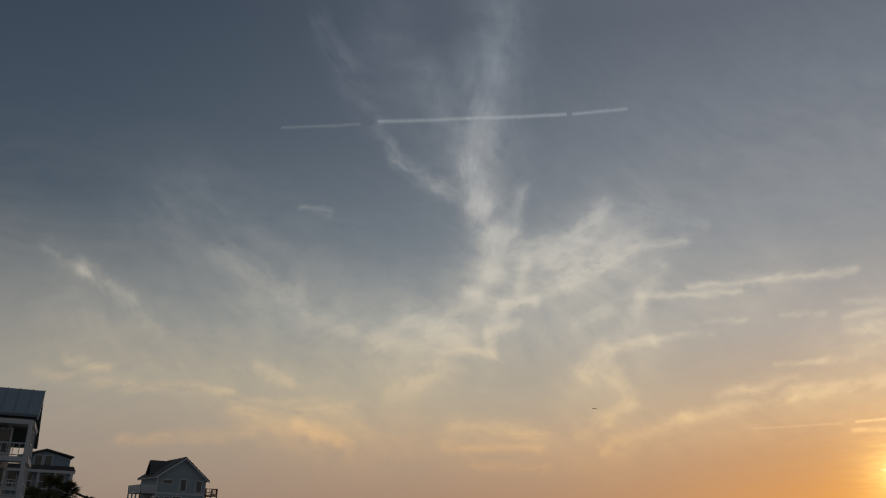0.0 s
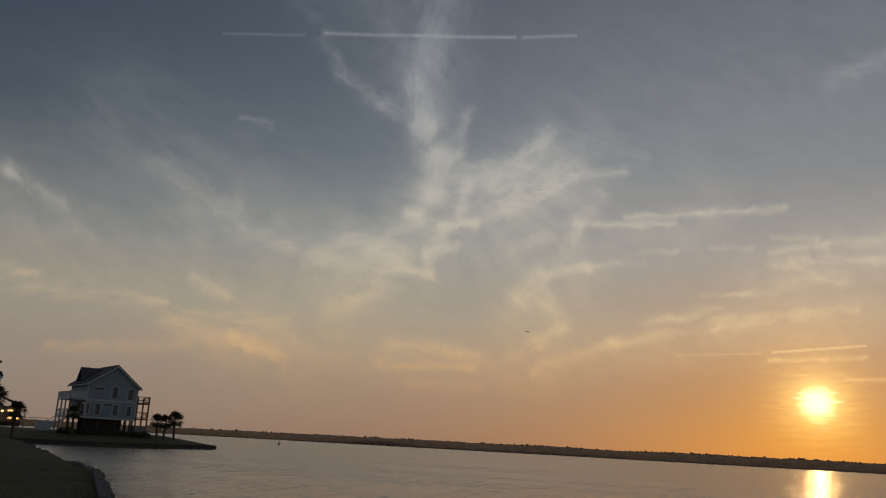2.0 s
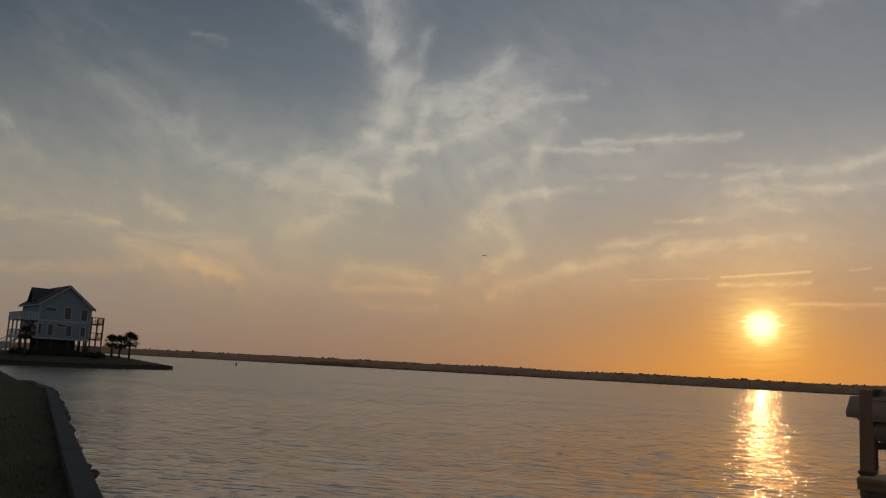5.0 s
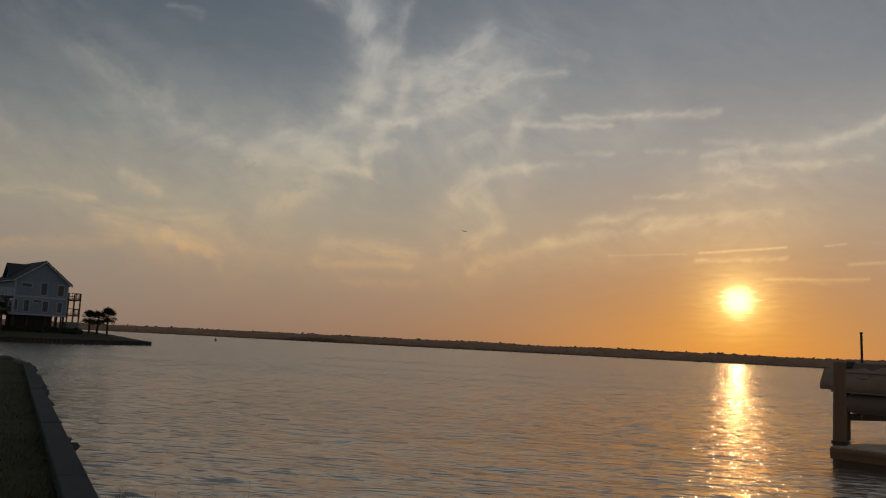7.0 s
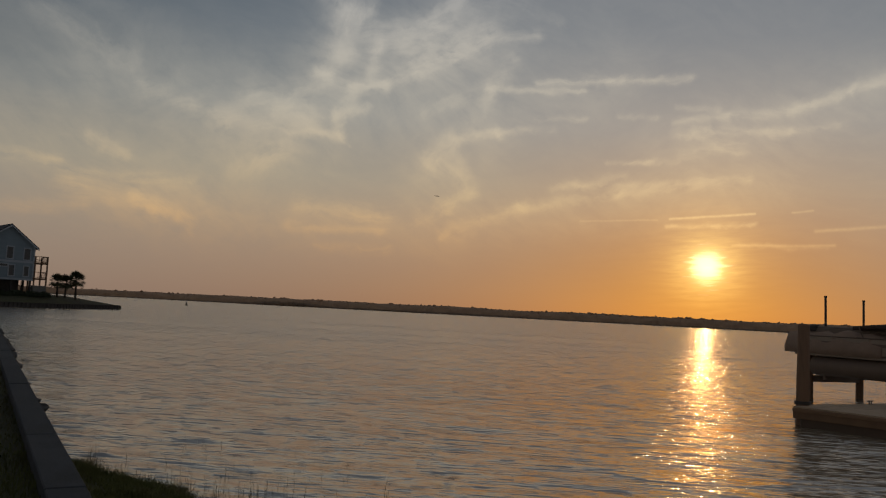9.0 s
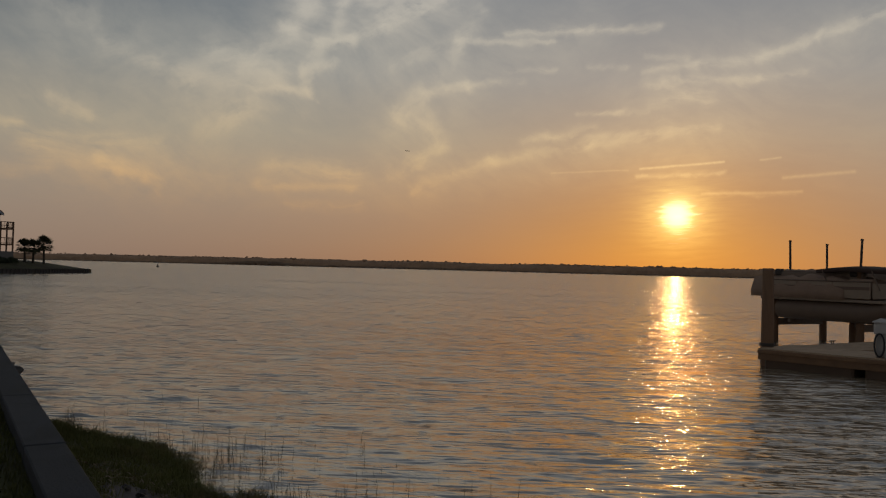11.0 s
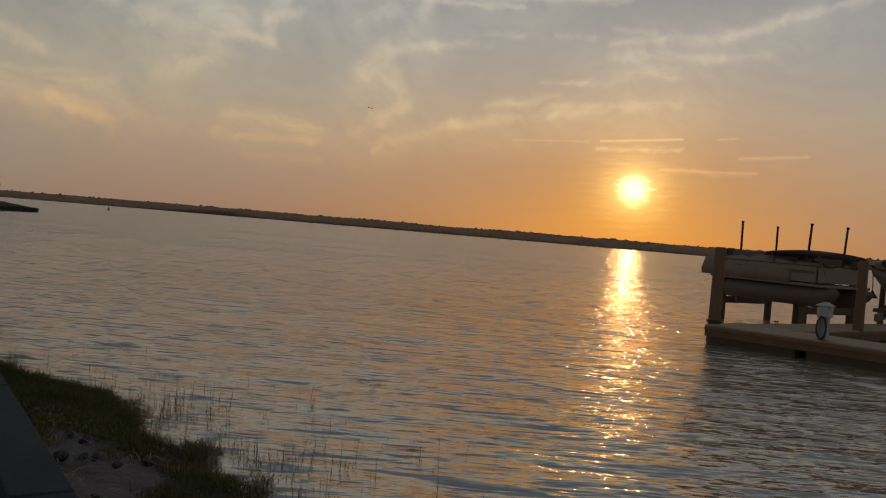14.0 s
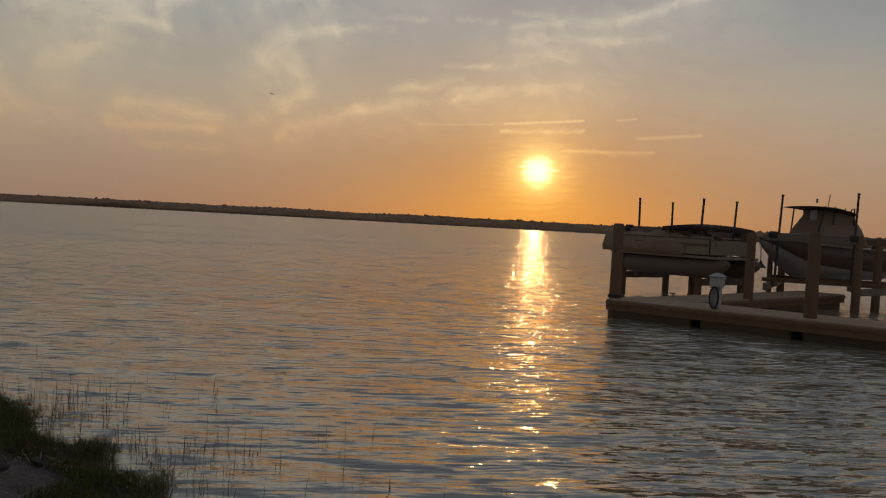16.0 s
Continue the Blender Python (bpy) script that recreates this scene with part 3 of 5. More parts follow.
def sand_bank():
    bm = bmesh.new()
    rows = []
    for i in range(150):
        y = -12 + 23.9 * i / 149
        p = Vector((wall_x(y), y, 0))
        reach = bank_reach(y) * 1.12 + 0.02
        rows.append([bm.verts.new((*(p + WALL_OUT * (reach * j / 14 - 0.1)).xy, bank_height(j / 14 * 1.1) + 0.05 * noise.noise((y * 1.7, j * 0.5, 0)) + 0.03 * noise.noise((y * 6.0, j * 1.3, 5)))) for j in range(15)])
    for a, b in zip(rows, rows[1:]):
        for j in range(14):
            bm.faces.new((a[j], a[j + 1], b[j + 1], b[j]))
    return mesh_of("ground_bank", bm, SAND, True)


tagged(new("ground_bank", sand_bank()), "strip of wet sand and mud below the bulkhead", "sand bank", kind="structure")


def blades(name, spots, mat, hmin, hmax, wide, lean=0.25, seed=1):
    rng = random.Random(seed)
    verts, faces = [], []
    for x, y, z, k in spots:
        h = rng.uniform(hmin, hmax) * k
        th, ph, l = rng.uniform(0, 6.28), rng.uniform(0, 6.28), rng.uniform(0, lean) * h
        w = wide * rng.uniform(0.6, 1.3)
        cx, cy, lx, ly = math.cos(th) * w / 2, math.sin(th) * w / 2, math.cos(ph) * l, math.sin(ph) * l
        n = len(verts)
        verts += [(x - cx, y - cy, z), (x + cx, y + cy, z), (x + lx * 0.4 + cx * 0.7, y + ly * 0.4 + cy * 0.7, z + h * 0.6), (x + lx * 0.4 - cx * 0.7, y + ly * 0.4 - cy * 0.7, z + h * 0.6),
                  (x + lx * 1.3, y + ly * 1.3, z + h)]
        faces += [(n, n + 1, n + 2, n + 3), (n + 3, n + 2, n + 4)]
    return soup(name, verts, faces, mat)


rng = random.Random(11)


def bank_spot(y, k):
    return Vector((wall_x(y), y, 0)) + WALL_OUT * (bank_reach(y) * k * 1.02 + 0.05)


def cover(y, k):
    """How thickly the bank is grown over: bare sand near the wall, grass towards the water and farther along."""
    along_wall = min(1.0, max(0.0, (y - 6.5) / 1.5))
    bare = 1.5 * math.exp(-((k - 0.25) / 0.34) ** 2) * (1 - along_wall)
    return 0.62 + 1.0 * noise.noise((y * 0.8, k * 2.0, 3.0)) + 0.6 * noise.noise((y * 2.6, k * 5.0, 1.0)) + 0.35 * math.exp(-((k - 0.66) / 0.3) ** 2) + 0.25 * along_wall - bare


spots = []
while len(spots) < 62000:
    y = rng.uniform(1.0, 11.7)
    k = rng.random()
    if rng.random() > cover(y, k) * 1.5:
        continue
    p = bank_spot(y, k)
    tuft = 0.7 + 0.9 * max(-0.4, noise.noise((p.x * 3.1, p.y * 3.1, 6.0)))
    spots.append((p.x, p.y, bank_height(k) - 0.02, tuft * (0.7 + 0.5 * k)))
tagged(new("marsh_grass", blades("marsh_grass", spots, BLADE, 0.04, 0.16, 0.0065, 0.9, 2)), "clumps of dark green marsh grass on the bank", "marsh grass", kind="stuff")
# short sprouts crowd the waterline, single stalks stand farther out
spots = []
while len(spots) < 1700:
    y = rng.uniform(-0.5, 11.6)
    k = 0.90 + abs(rng.gauss(0, 0.22))
    if noise.noise((y * 1.1, k * 3.0, 8.0)) + 0.45 - (k - 0.9) * 0.5 < rng.random() * 0.7:
        continue
    p = Vector((wall_x(y), y, 0)) + WALL_OUT * (max(bank_reach(y), 0.6) * 1.12 * k + 0.05)
    spots.append((p.x, p.y, -0.06, 0.5 if rng.random() < 0.72 else 1.0))
for i in range(150):
    y = rng.uniform(0.5, 13.0)
    p = Vector((wall_x(y), y, 0)) + WALL_OUT * (max(bank_reach(y), 0.6) * 1.1 + rng.uniform(0.1, 2.0))
    spots += [(p.x + rng.uniform(-0.06, 0.06), p.y + rng.uniform(-0.06, 0.06), -0.06, rng.uniform(0.5, 1.0)) for _ in range(rng.choice((1, 1, 2, 3)))]
tagged(new("cordgrass", blades("cordgrass", spots, REED, 0.12, 0.44, 0.006, 0.20, 3)), "sparse brown cordgrass stalks standing in the shallows", "reeds", kind="stuff")
# straw and twigs washed up on the bare sand
verts, faces = [], []
for i in range(900):
    y, k = rng.uniform(4.0, 9.5), rng.uniform(0.03, 0.9)
    if cover(y, k) > 0.75:
        continue
    p = bank_spot(y, k)
    th, l, w = rng.uniform(0, 6.28), rng.uniform(0.04, 0.22), rng.uniform(0.002, 0.005)
    z = bank_height(k * 1.02) + 0.035
    d, e = Vector((math.cos(th), math.sin(th), rng.uniform(-0.1, 0.25))) * l, Vector((-math.sin(th), math.cos(th), 0)) * w
    n, a = len(verts), Vector((p.x, p.y, z))
    verts += [tuple(a - e), tuple(a + e), tuple(a + d * 0.5 + e + Vector((0, 0, 0.015))), tuple(a + d * 0.5 - e + Vector((0, 0, 0.015))), tuple(a + d)]
    faces += [(n, n + 1, n + 2, n + 3), (n + 3, n + 2, n + 4)]
tagged(new("beach_wrack", soup("beach_wrack", verts, faces, WRACK)), "dry straw and twigs washed up on the sand", "wrack", kind="stuff")
spots = []
while len(spots) < 42000:
    d = 5.0 + 40.0 * rng.random() ** 1.8
    y = d
    x = wall_x(y) - 0.34 - rng.random() ** 1.2 * (2.5 + 0.5 * d)
    spots.append((x, y, 0.74, 0.8 + 0.5 * noise.noise((x * 0.4, y * 0.4, 1))))
tagged(new("lawn_grass", blades("lawn_grass", spots, LAWN_BLADE, 0.04, 0.11, 0.012, 0.6, 5)), "short green lawn blades beside the bulkhead", "grass", kind="stuff")

# ---- riprap ----
def rock_mesh(seed):
    bm = bmesh.new()
    bmesh.ops.create_icosphere(bm, subdivisions=2, radius=0.5)
    for v in bm.verts:
        n = noise.noise(v.co * 2.2 + Vector((seed * 7.3, 0, 0)))
        v.co *= 1 + 0.45 * n
        v.co.z *= 0.7
    return mesh_of("riprap_rock", bm, ROCK)


rock_meshes = [rock_mesh(i) for i in range(7)]


def rock(x, y, z, s):
    ob = new("riprap_rock", rng.choice(rock_meshes))
    ob.matrix_world = pose(x, y, z, rng.uniform(-25, 25), rng.uniform(-25, 25), rng.uniform(0, 360)) @ Matrix.Diagonal((s * rng.uniform(0.8, 1.3), s, s * rng.uniform(0.7, 1.1), 1))
    tagged(ob, "grey angular riprap boulder at the water's edge", "boulder", "riprap along the shore")


for i in range(46):
    y = 12.0 + 23.0 * rng.random()
    p = Vector((wall_x(y), y, 0)) + WALL_OUT * rng.uniform(0.0, 0.14)
    rock(p.x, p.y, rng.uniform(0.3, 0.7), rng.uniform(0.16, 0.34))
for i in range(26):
    y, k = rng.uniform(4.5, 8.0), rng.uniform(0.05, 0.75)
    if cover(y, k) < 0.7:
        p = bank_spot(y, k)
        rock(p.x, p.y, bank_height(k * 1.02) + 0.02, rng.uniform(0.05, 0.14))
SHORE = [(-17.2, 34.9), (-23.0, 43.0), (-33.2, 58.5), (-42.5, 72.5), (-52, 87)]
for i in range(170):
    p = along(SHORE, rng.random())
    k = rng.random()
    rock(p.x + k * 0.35, p.y + k * 0.2 + rng.uniform(-0.2, 0.2), 0.72 - 0.55 * k, rng.uniform(0.30, 0.62))

# ---- bulkhead of the point ----
far_wall = tagged(new("wall_point_bulkhead"), "low timber bulkhead round the point", "seawall", kind="structure")
board = bmesh.new()
posts = []
for a, b in zip(FRONT[1:], FRONT[2:]):
    a, b = Vector((*a, 0)), Vector((*b, 0))
    d = b - a
    ang = math.atan2(d.y, d.x)
    out = Vector((d.y, -d.x, 0)).normalized()
    box(None, (d.length + 0.1, 0.12, 1.3), bm=board, m=Matrix.Translation((a + b) / 2 + out * 0.06 + Vector((0, 0, 0.0))) @ Matrix.Rotation(ang, 4, "Z"))
    cap = part("cap_board", box(None, (d.length + 0.1, 0.34, 0.06), m=Matrix.Translation((a + b) / 2 + out * 0.1 + Vector((0, 0, 0.68))) @ Matrix.Rotation(ang, 4, "Z")), LATTICE, far_wall)
    n = max(2, int(d.length / 0.75))
    posts += [(a + d * (i + 0.5) / n + out * 0.2) for i in range(n)]
part("face_board", board, LATTICE, far_wall)
post_me = mesh_of("post", rod((0, 0, -0.8), (0, 0, 0.66), 0.10), LATTICE)
for p in posts:
    part("post", post_me, None, far_wall).location = p

# ---- far shore ----
def shore_r(a):
    return 1230 - 6.5 * (a + 20) if a < 20 else 970 - 2.0 * (a - 20)


def woods():
    rng = random.Random(21)
    ico = bmesh.new()
    bmesh.ops.create_icosphere(ico, subdivisions=1, radius=1.0)
    base_v = [v.co.copy() for v in ico.verts]
    base_f = [tuple(v.index for v in f.verts) for f in ico.faces]
    ico.free()
    verts, faces, low_v, low_f = [], [], [], []

    def clump(x, y, z, sx, sz, vs, fs):
        n = len(vs)
        for v in base_v:
            k = 1 + rng.uniform(-0.28, 0.28)
            vs.append((x + v.x * sx * k, y + v.y * sx * k, z + v.z * sz * k))
        fs += [tuple(i + n for i in f) for f in base_f]

    def height(a, k):
        tall = (9.6, 11.0, 12.2)[k] + 1.6 * noise.noise((a * 0.18, k * 0.3, 0)) + 0.9 * noise.noise((a * 1.1, 4 + k, 0)) + 0.7 * noise.noise((a * 6.0, 7 + k, 0)) + 0.5 * noise.noise((a * 21.0, k, 3))
        return tall * (0.78 + 0.22 * min(1, max(0, (a + 40) / 40)))

    # three ranks of closed canopy, each a rounded ridge of foliage
    for k in range(3):
        steps, profile = 2600, ((0.0, 0.0), (4.0, 0.55), (10.0, 0.88), (18.0, 1.0), (34.0, 0.9))
        first = len(verts)
        for i in range(steps):
            a = -48 + 110 * i / (steps - 1)
            h = height(a, k)
            for j, (d, f) in enumerate(profile):
                r = shore_r(a) + 30 + 90 * k + d + 3.0 * noise.noise((a * 3.0, j * 0.7, k))
                verts.append((r * math.sin(radians(a)), r * math.cos(radians(a)), h * f + 0.4 * noise.noise((a * 16.0, j * 1.3, k)) * (j > 0)))
        for i in range(steps - 1):
            for j in range(4):
                n = first + i * 5 + j
                faces.append((n, n + 5, n + 6, n + 1))
    # single crowns that stand above the canopy
    for i in range(1100):
        a, k = rng.uniform(-48, 62), rng.randrange(3)
        r = shore_r(a) + 30 + 90 * k + 16
        s = rng.uniform(1.2, 2.6)
        clump(r * math.sin(radians(a)), r * math.cos(radians(a)), height(a, k) + s * rng.uniform(-0.8, 0.1) + (1.6 if rng.random() < 0.03 else 0), s, s * 0.7, verts, faces)
    # nearer marsh islands
    for i in range(2600):
        a = rng.choice((rng.gauss(-8.5, 1.9), rng.uniform(-4, 44), rng.uniform(-48, 60)))
        r = shore_r(a) - 40 + rng.uniform(0, 60)
        h = 1.3 + (4.2 * math.exp(-((a + 8.5) / 2.3) ** 2) + (1.4 if -4 < a < 8 else 0.5)) * rng.uniform(0.3, 1)
        clump(r * math.sin(radians(a)), r * math.cos(radians(a)), h * 0.35, rng.uniform(2.5, 6), h * 0.65, low_v, low_f)
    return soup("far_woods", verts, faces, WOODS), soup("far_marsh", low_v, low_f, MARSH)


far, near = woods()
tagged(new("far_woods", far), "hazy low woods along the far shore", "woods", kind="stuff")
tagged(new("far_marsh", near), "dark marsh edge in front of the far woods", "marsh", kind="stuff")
bm = bmesh.new()
ring = []
for i in range(111):
    a = -50 + i * 115 / 110
    row = []
    for r, z in ((shore_r(a) - 30, -0.3), (shore_r(a) - 10, 0.6), (shore_r(a) + 300, 5.0), (4300, 6.0)):
        row.append(bm.verts.new((r * math.sin(radians(a)), r * math.cos(radians(a)), z)))
    ring.append(row)
for a, b in zip(ring, ring[1:]):
    for j in range(3):
        bm.faces.new((a[j], a[j + 1], b[j + 1], b[j]))
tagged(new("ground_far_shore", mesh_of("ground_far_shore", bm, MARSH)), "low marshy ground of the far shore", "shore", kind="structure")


# ---- dock: walkway, finger, piles ----
A = Vector((9.70, 20.45, 0))
U = Vector((0.63, -0.777, 0)).normalized()
W = Vector((-U.y, U.x, 0))
F = Vector((0.872, 0.49, 0)).normalized()
DECK = 0.50


def floating_dock(name, origin, ahead, across, run, wide, label):
    ang = math.degrees(math.atan2(ahead.y, ahead.x))
    side = 1 if ahead.cross(across).z > 0 else -1
    d = thing(name, pose(origin.x, origin.y, 0, 0, 0, ang), label, "dock", "floating docks")
    boards = bmesh.new()
    n = int(run / 0.145)
    for i in range(n):
        box((run * (i + 0.5) / n, side * wide / 2, DECK - 0.02 + random.uniform(-0.003, 0.003)), (run / n - 0.008, wide - 0.02, 0.036), bm=boards)
    tagged(part("planking", boards, PLANK, d), kind="stuff")
    for y in (0.02, wide - 0.02):
        part("fascia_board", box((run / 2, side * y, DECK - 0.17), (run, 0.05, 0.26), 0.008), FASCIA, d)
        part("rub_strip", box((run / 2, side * (y - 0.045 if y < 1 else y + 0.045), DECK - 0.09), (run, 0.04, 0.09), 0.012), FASCIA, d)
    for x in (0.02, run - 0.02):
        part("end_board", box((x, side * wide / 2, DECK - 0.17), (0.05, wide - 0.1, 0.26), 0.008), FASCIA, d)
    k = max(2, int(run / 2.4))
    for i in range(k):
        part("float_box", box((run * (i + 0.5) / k, side * wide / 2, 0.04), (run / k - 0.25, wide - 0.16, 0.46), 0.05), FLOAT, d)
    return d


floating_dock("walkway_dock", A, U, W, 44.0, 1.95, "weathered brown timber walkway dock floating on the water")
floating_dock("finger_dock", A + F * 0.9 + W * 0.4, F, U, 11.3, 1.5, "narrow timber finger dock between the boat lifts")


def pile(x, y, top, r=0.14, label="weathered round timber pile standing in the water"):
    p = thing("dock_pile", pose(x, y, 0), label, "pile", "dock piles")
    rings = []
    for z in (-1.2, 0.3, 0.8, top - 0.03, top):
        k = r * (1.06 - 0.05 * z) * (0.86 if z == top else 1.0)
        rings.append([(k * math.cos(i * math.pi / 6) * (1 + 0.03 * math.sin(3 * i + z)), k * math.sin(i * math.pi / 6), z) for i in range(12)])
    part("shaft", loft(rings), PILE, p, smooth=True)
    return p


def polar(a, d, z=0.0):
    return Vector((d * math.sin(radians(a)) + (0.07 if a > 0 else 0.0), d * math.cos(radians(a)), z))


c = pile(10.12, 20.82, 2.56, 0.155, "thick timber pile at the end of the walkway dock")
part("hoop", loft([[(0.2 * math.cos(i * math.pi / 6), 0.2 * math.sin(i * math.pi / 6), z) for i in range(12)] for z in (0.52, 0.60)]), DARKSTEEL, c, "dark iron pile hoop")
pile(*polar(38.15, 21.6).xy, 2.56, 0.15)
pile(*polar(34.35, 26.6).xy, 2.52, 0.14)
P2 = polar(31.15, 30.0)
P4 = polar(33.85, 32.4)
P3 = polar(29.05, 34.2)
pile(*polar(30.75, 31.3).xy, 2.6, 0.115, "slim timber lift pile beside the finger dock")
P0 = polar(26.2, 32.2)
for p, z in ((P2, 2.70), (P4, 2.66), (P3, 2.66), (P0, 2.45)):
    pile(p.x, p.y, z, 0.125, "timber boat lift pile standing in the water")
Q1, Q2, Q3, Q4 = polar(36.25, 36.6), polar(40.65, 31.0), polar(41.75, 33.0), polar(44.6, 37.0)
for p, z in ((Q1, 2.6), (Q2, 2.62), (Q3, 2.6), (Q4, 2.6)):
    pile(p.x, p.y, z, 0.14, "timber boat lift pile standing in the water")


def lift(name, piles, low, label):
    """Four-pile boat lift: top beams with hoist drums, cables and two cradle beams."""
    g = thing(name, Matrix.Translation(piles[0].xy.to_3d()), label, "boat lift", "boat lifts")
    o = piles[0].xy.to_3d()
    p = [Vector((*q.xy, 0)) - o for q in piles]
    for a, b in ((p[0], p[1]), (p[2], p[3])):
        d = (b - a)
        ang = math.degrees(math.atan2(d.y, d.x))
        mid = (a + b) / 2
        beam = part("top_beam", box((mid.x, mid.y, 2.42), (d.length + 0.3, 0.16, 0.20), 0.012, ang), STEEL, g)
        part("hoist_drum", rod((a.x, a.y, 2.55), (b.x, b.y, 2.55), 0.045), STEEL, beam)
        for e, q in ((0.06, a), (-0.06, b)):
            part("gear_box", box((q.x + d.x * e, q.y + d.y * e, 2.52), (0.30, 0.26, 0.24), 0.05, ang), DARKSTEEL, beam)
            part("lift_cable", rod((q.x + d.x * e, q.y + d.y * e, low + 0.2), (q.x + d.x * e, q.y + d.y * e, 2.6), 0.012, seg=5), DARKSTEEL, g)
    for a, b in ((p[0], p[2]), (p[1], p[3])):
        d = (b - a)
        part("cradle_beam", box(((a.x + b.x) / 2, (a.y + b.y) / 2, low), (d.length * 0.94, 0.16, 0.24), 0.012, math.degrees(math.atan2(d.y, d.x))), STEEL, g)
    for k in (0.25, 0.75):
        a, b = p[0].lerp(p[2], k), p[1].lerp(p[3], k)
        d = b - a
        part("bunk_board", box(((a.x + b.x) / 2, (a.y + b.y) / 2, low + 0.2), (d.length * 1.15, 0.14, 0.14), 0.01, math.degrees(math.atan2(d.y, d.x))), PILE, g)
    return g


lift("pontoon_boat_lift", [P2, P0, P4, P3], 0.72, "galvanised four-pile boat lift carrying a covered pontoon boat")
lift("console_boat_lift", [Q2, polar(35.3, 30.4), Q4, Q1], 0.70, "galvanised four-pile boat lift carrying a centre console boat")
pile(*polar(35.55, 34.6).xy, 2.0, 0.10, "slim timber lift pile beside the finger dock")


def guide(a, d, top, low, lean):
    g = thing("guide_pole", Matrix.Translation(polar(a, d)), "thin upright boat guide pole on the lift", "guide pole", "boat guide poles")
    part("tube", rod((0, 0, low), (lean, -lean * 0.3, top), 0.045, 0.04), DARKSTEEL, g)
    part("tip_cap", rod((lean, -lean * 0.3, top - 0.01), (lean * 1.01, -lean * 0.3, top + 0.05), 0.055, 0.05), BLACK, g)
    part("foot_bracket", box((0, 0, low), (0.16, 0.16, 0.2), 0.02), STEEL, g)


guide(27.15, 32.0, 3.62, 0.82, -0.05)
guide(29.27, 34.0, 3.58, 0.82, -0.03)
guide(31.02, 30.3, 3.62, 0.82, 0.10)
guide(33.08, 32.3, 3.65, 0.82, 0.12)
guide(35.86, 32.0, 3.95, 0.80, 0.11)
guide(40.30, 31.5, 4.05, 0.80, 0.08)
guide(42.55, 34.5, 3.3, 0.80, 0.06)


# ---- dock pedestal and cleats ----
pd = Vector((11.77, 18.45, 0))
ped = thing("dock_pedestal", pose(pd.x, pd.y, DECK, 0, 0, math.degrees(math.atan2(U.y, U.x))), "white dock power pedestal with a dark hose coiled on it", "power pedestal")
part("post", box((0, 0, 0.30), (0.22, 0.20, 0.60), 0.02), WHITE, ped)
part("head_box", box((0, 0, 0.68), (0.31, 0.27, 0.28), 0.03), WHITE, ped)
part("cap", loft([[(sx * w, sy * w * 0.85, z) for sx, sy in ((1, 1), (-1, 1), (-1, -1), (1, -1))] for w, z in ((0.18, 0.82), (0.18, 0.84), (0.05, 0.92))]), WHITE, ped)
hose = bmesh.new()
for loop in range(4):
    pts = []
    for i in range(25):
        a = 2 * math.pi * i / 24
        pts.append(Vector((0.11 * math.cos(a) - 0.02 + 0.012 * loop, -0.14 - 0.022 * loop, 0.30 + 0.27 * math.sin(a))))
    for a, b in zip(pts, pts[1:]):
        rod(a, b, 0.016, seg=6, bm=hose)
part("hose_coil", hose, BLACK, ped, "dark coiled dock hose", True)


def cleat(p, ang):
    c = thing("dock_cleat", pose(p.x, p.y, DECK, 0, 0, ang), "small dark iron cleat bolted on the dock", "cleat", "dock cleats")
    part("horn", rod((-0.14, 0, 0.09), (0.14, 0, 0.09), 0.018, 0.014, 6), DARKSTEEL, c)
    for x in (-0.05, 0.05):
        part("leg", rod((x, 0, 0), (x, 0, 0.09), 0.018, seg=6), DARKSTEEL, c)


for s in (1.9, 4.4, 8.8):
    cleat(A + F * (0.9 + s) + W * 0.4 + U * 0.15, math.degrees(math.atan2(F.y, F.x)))


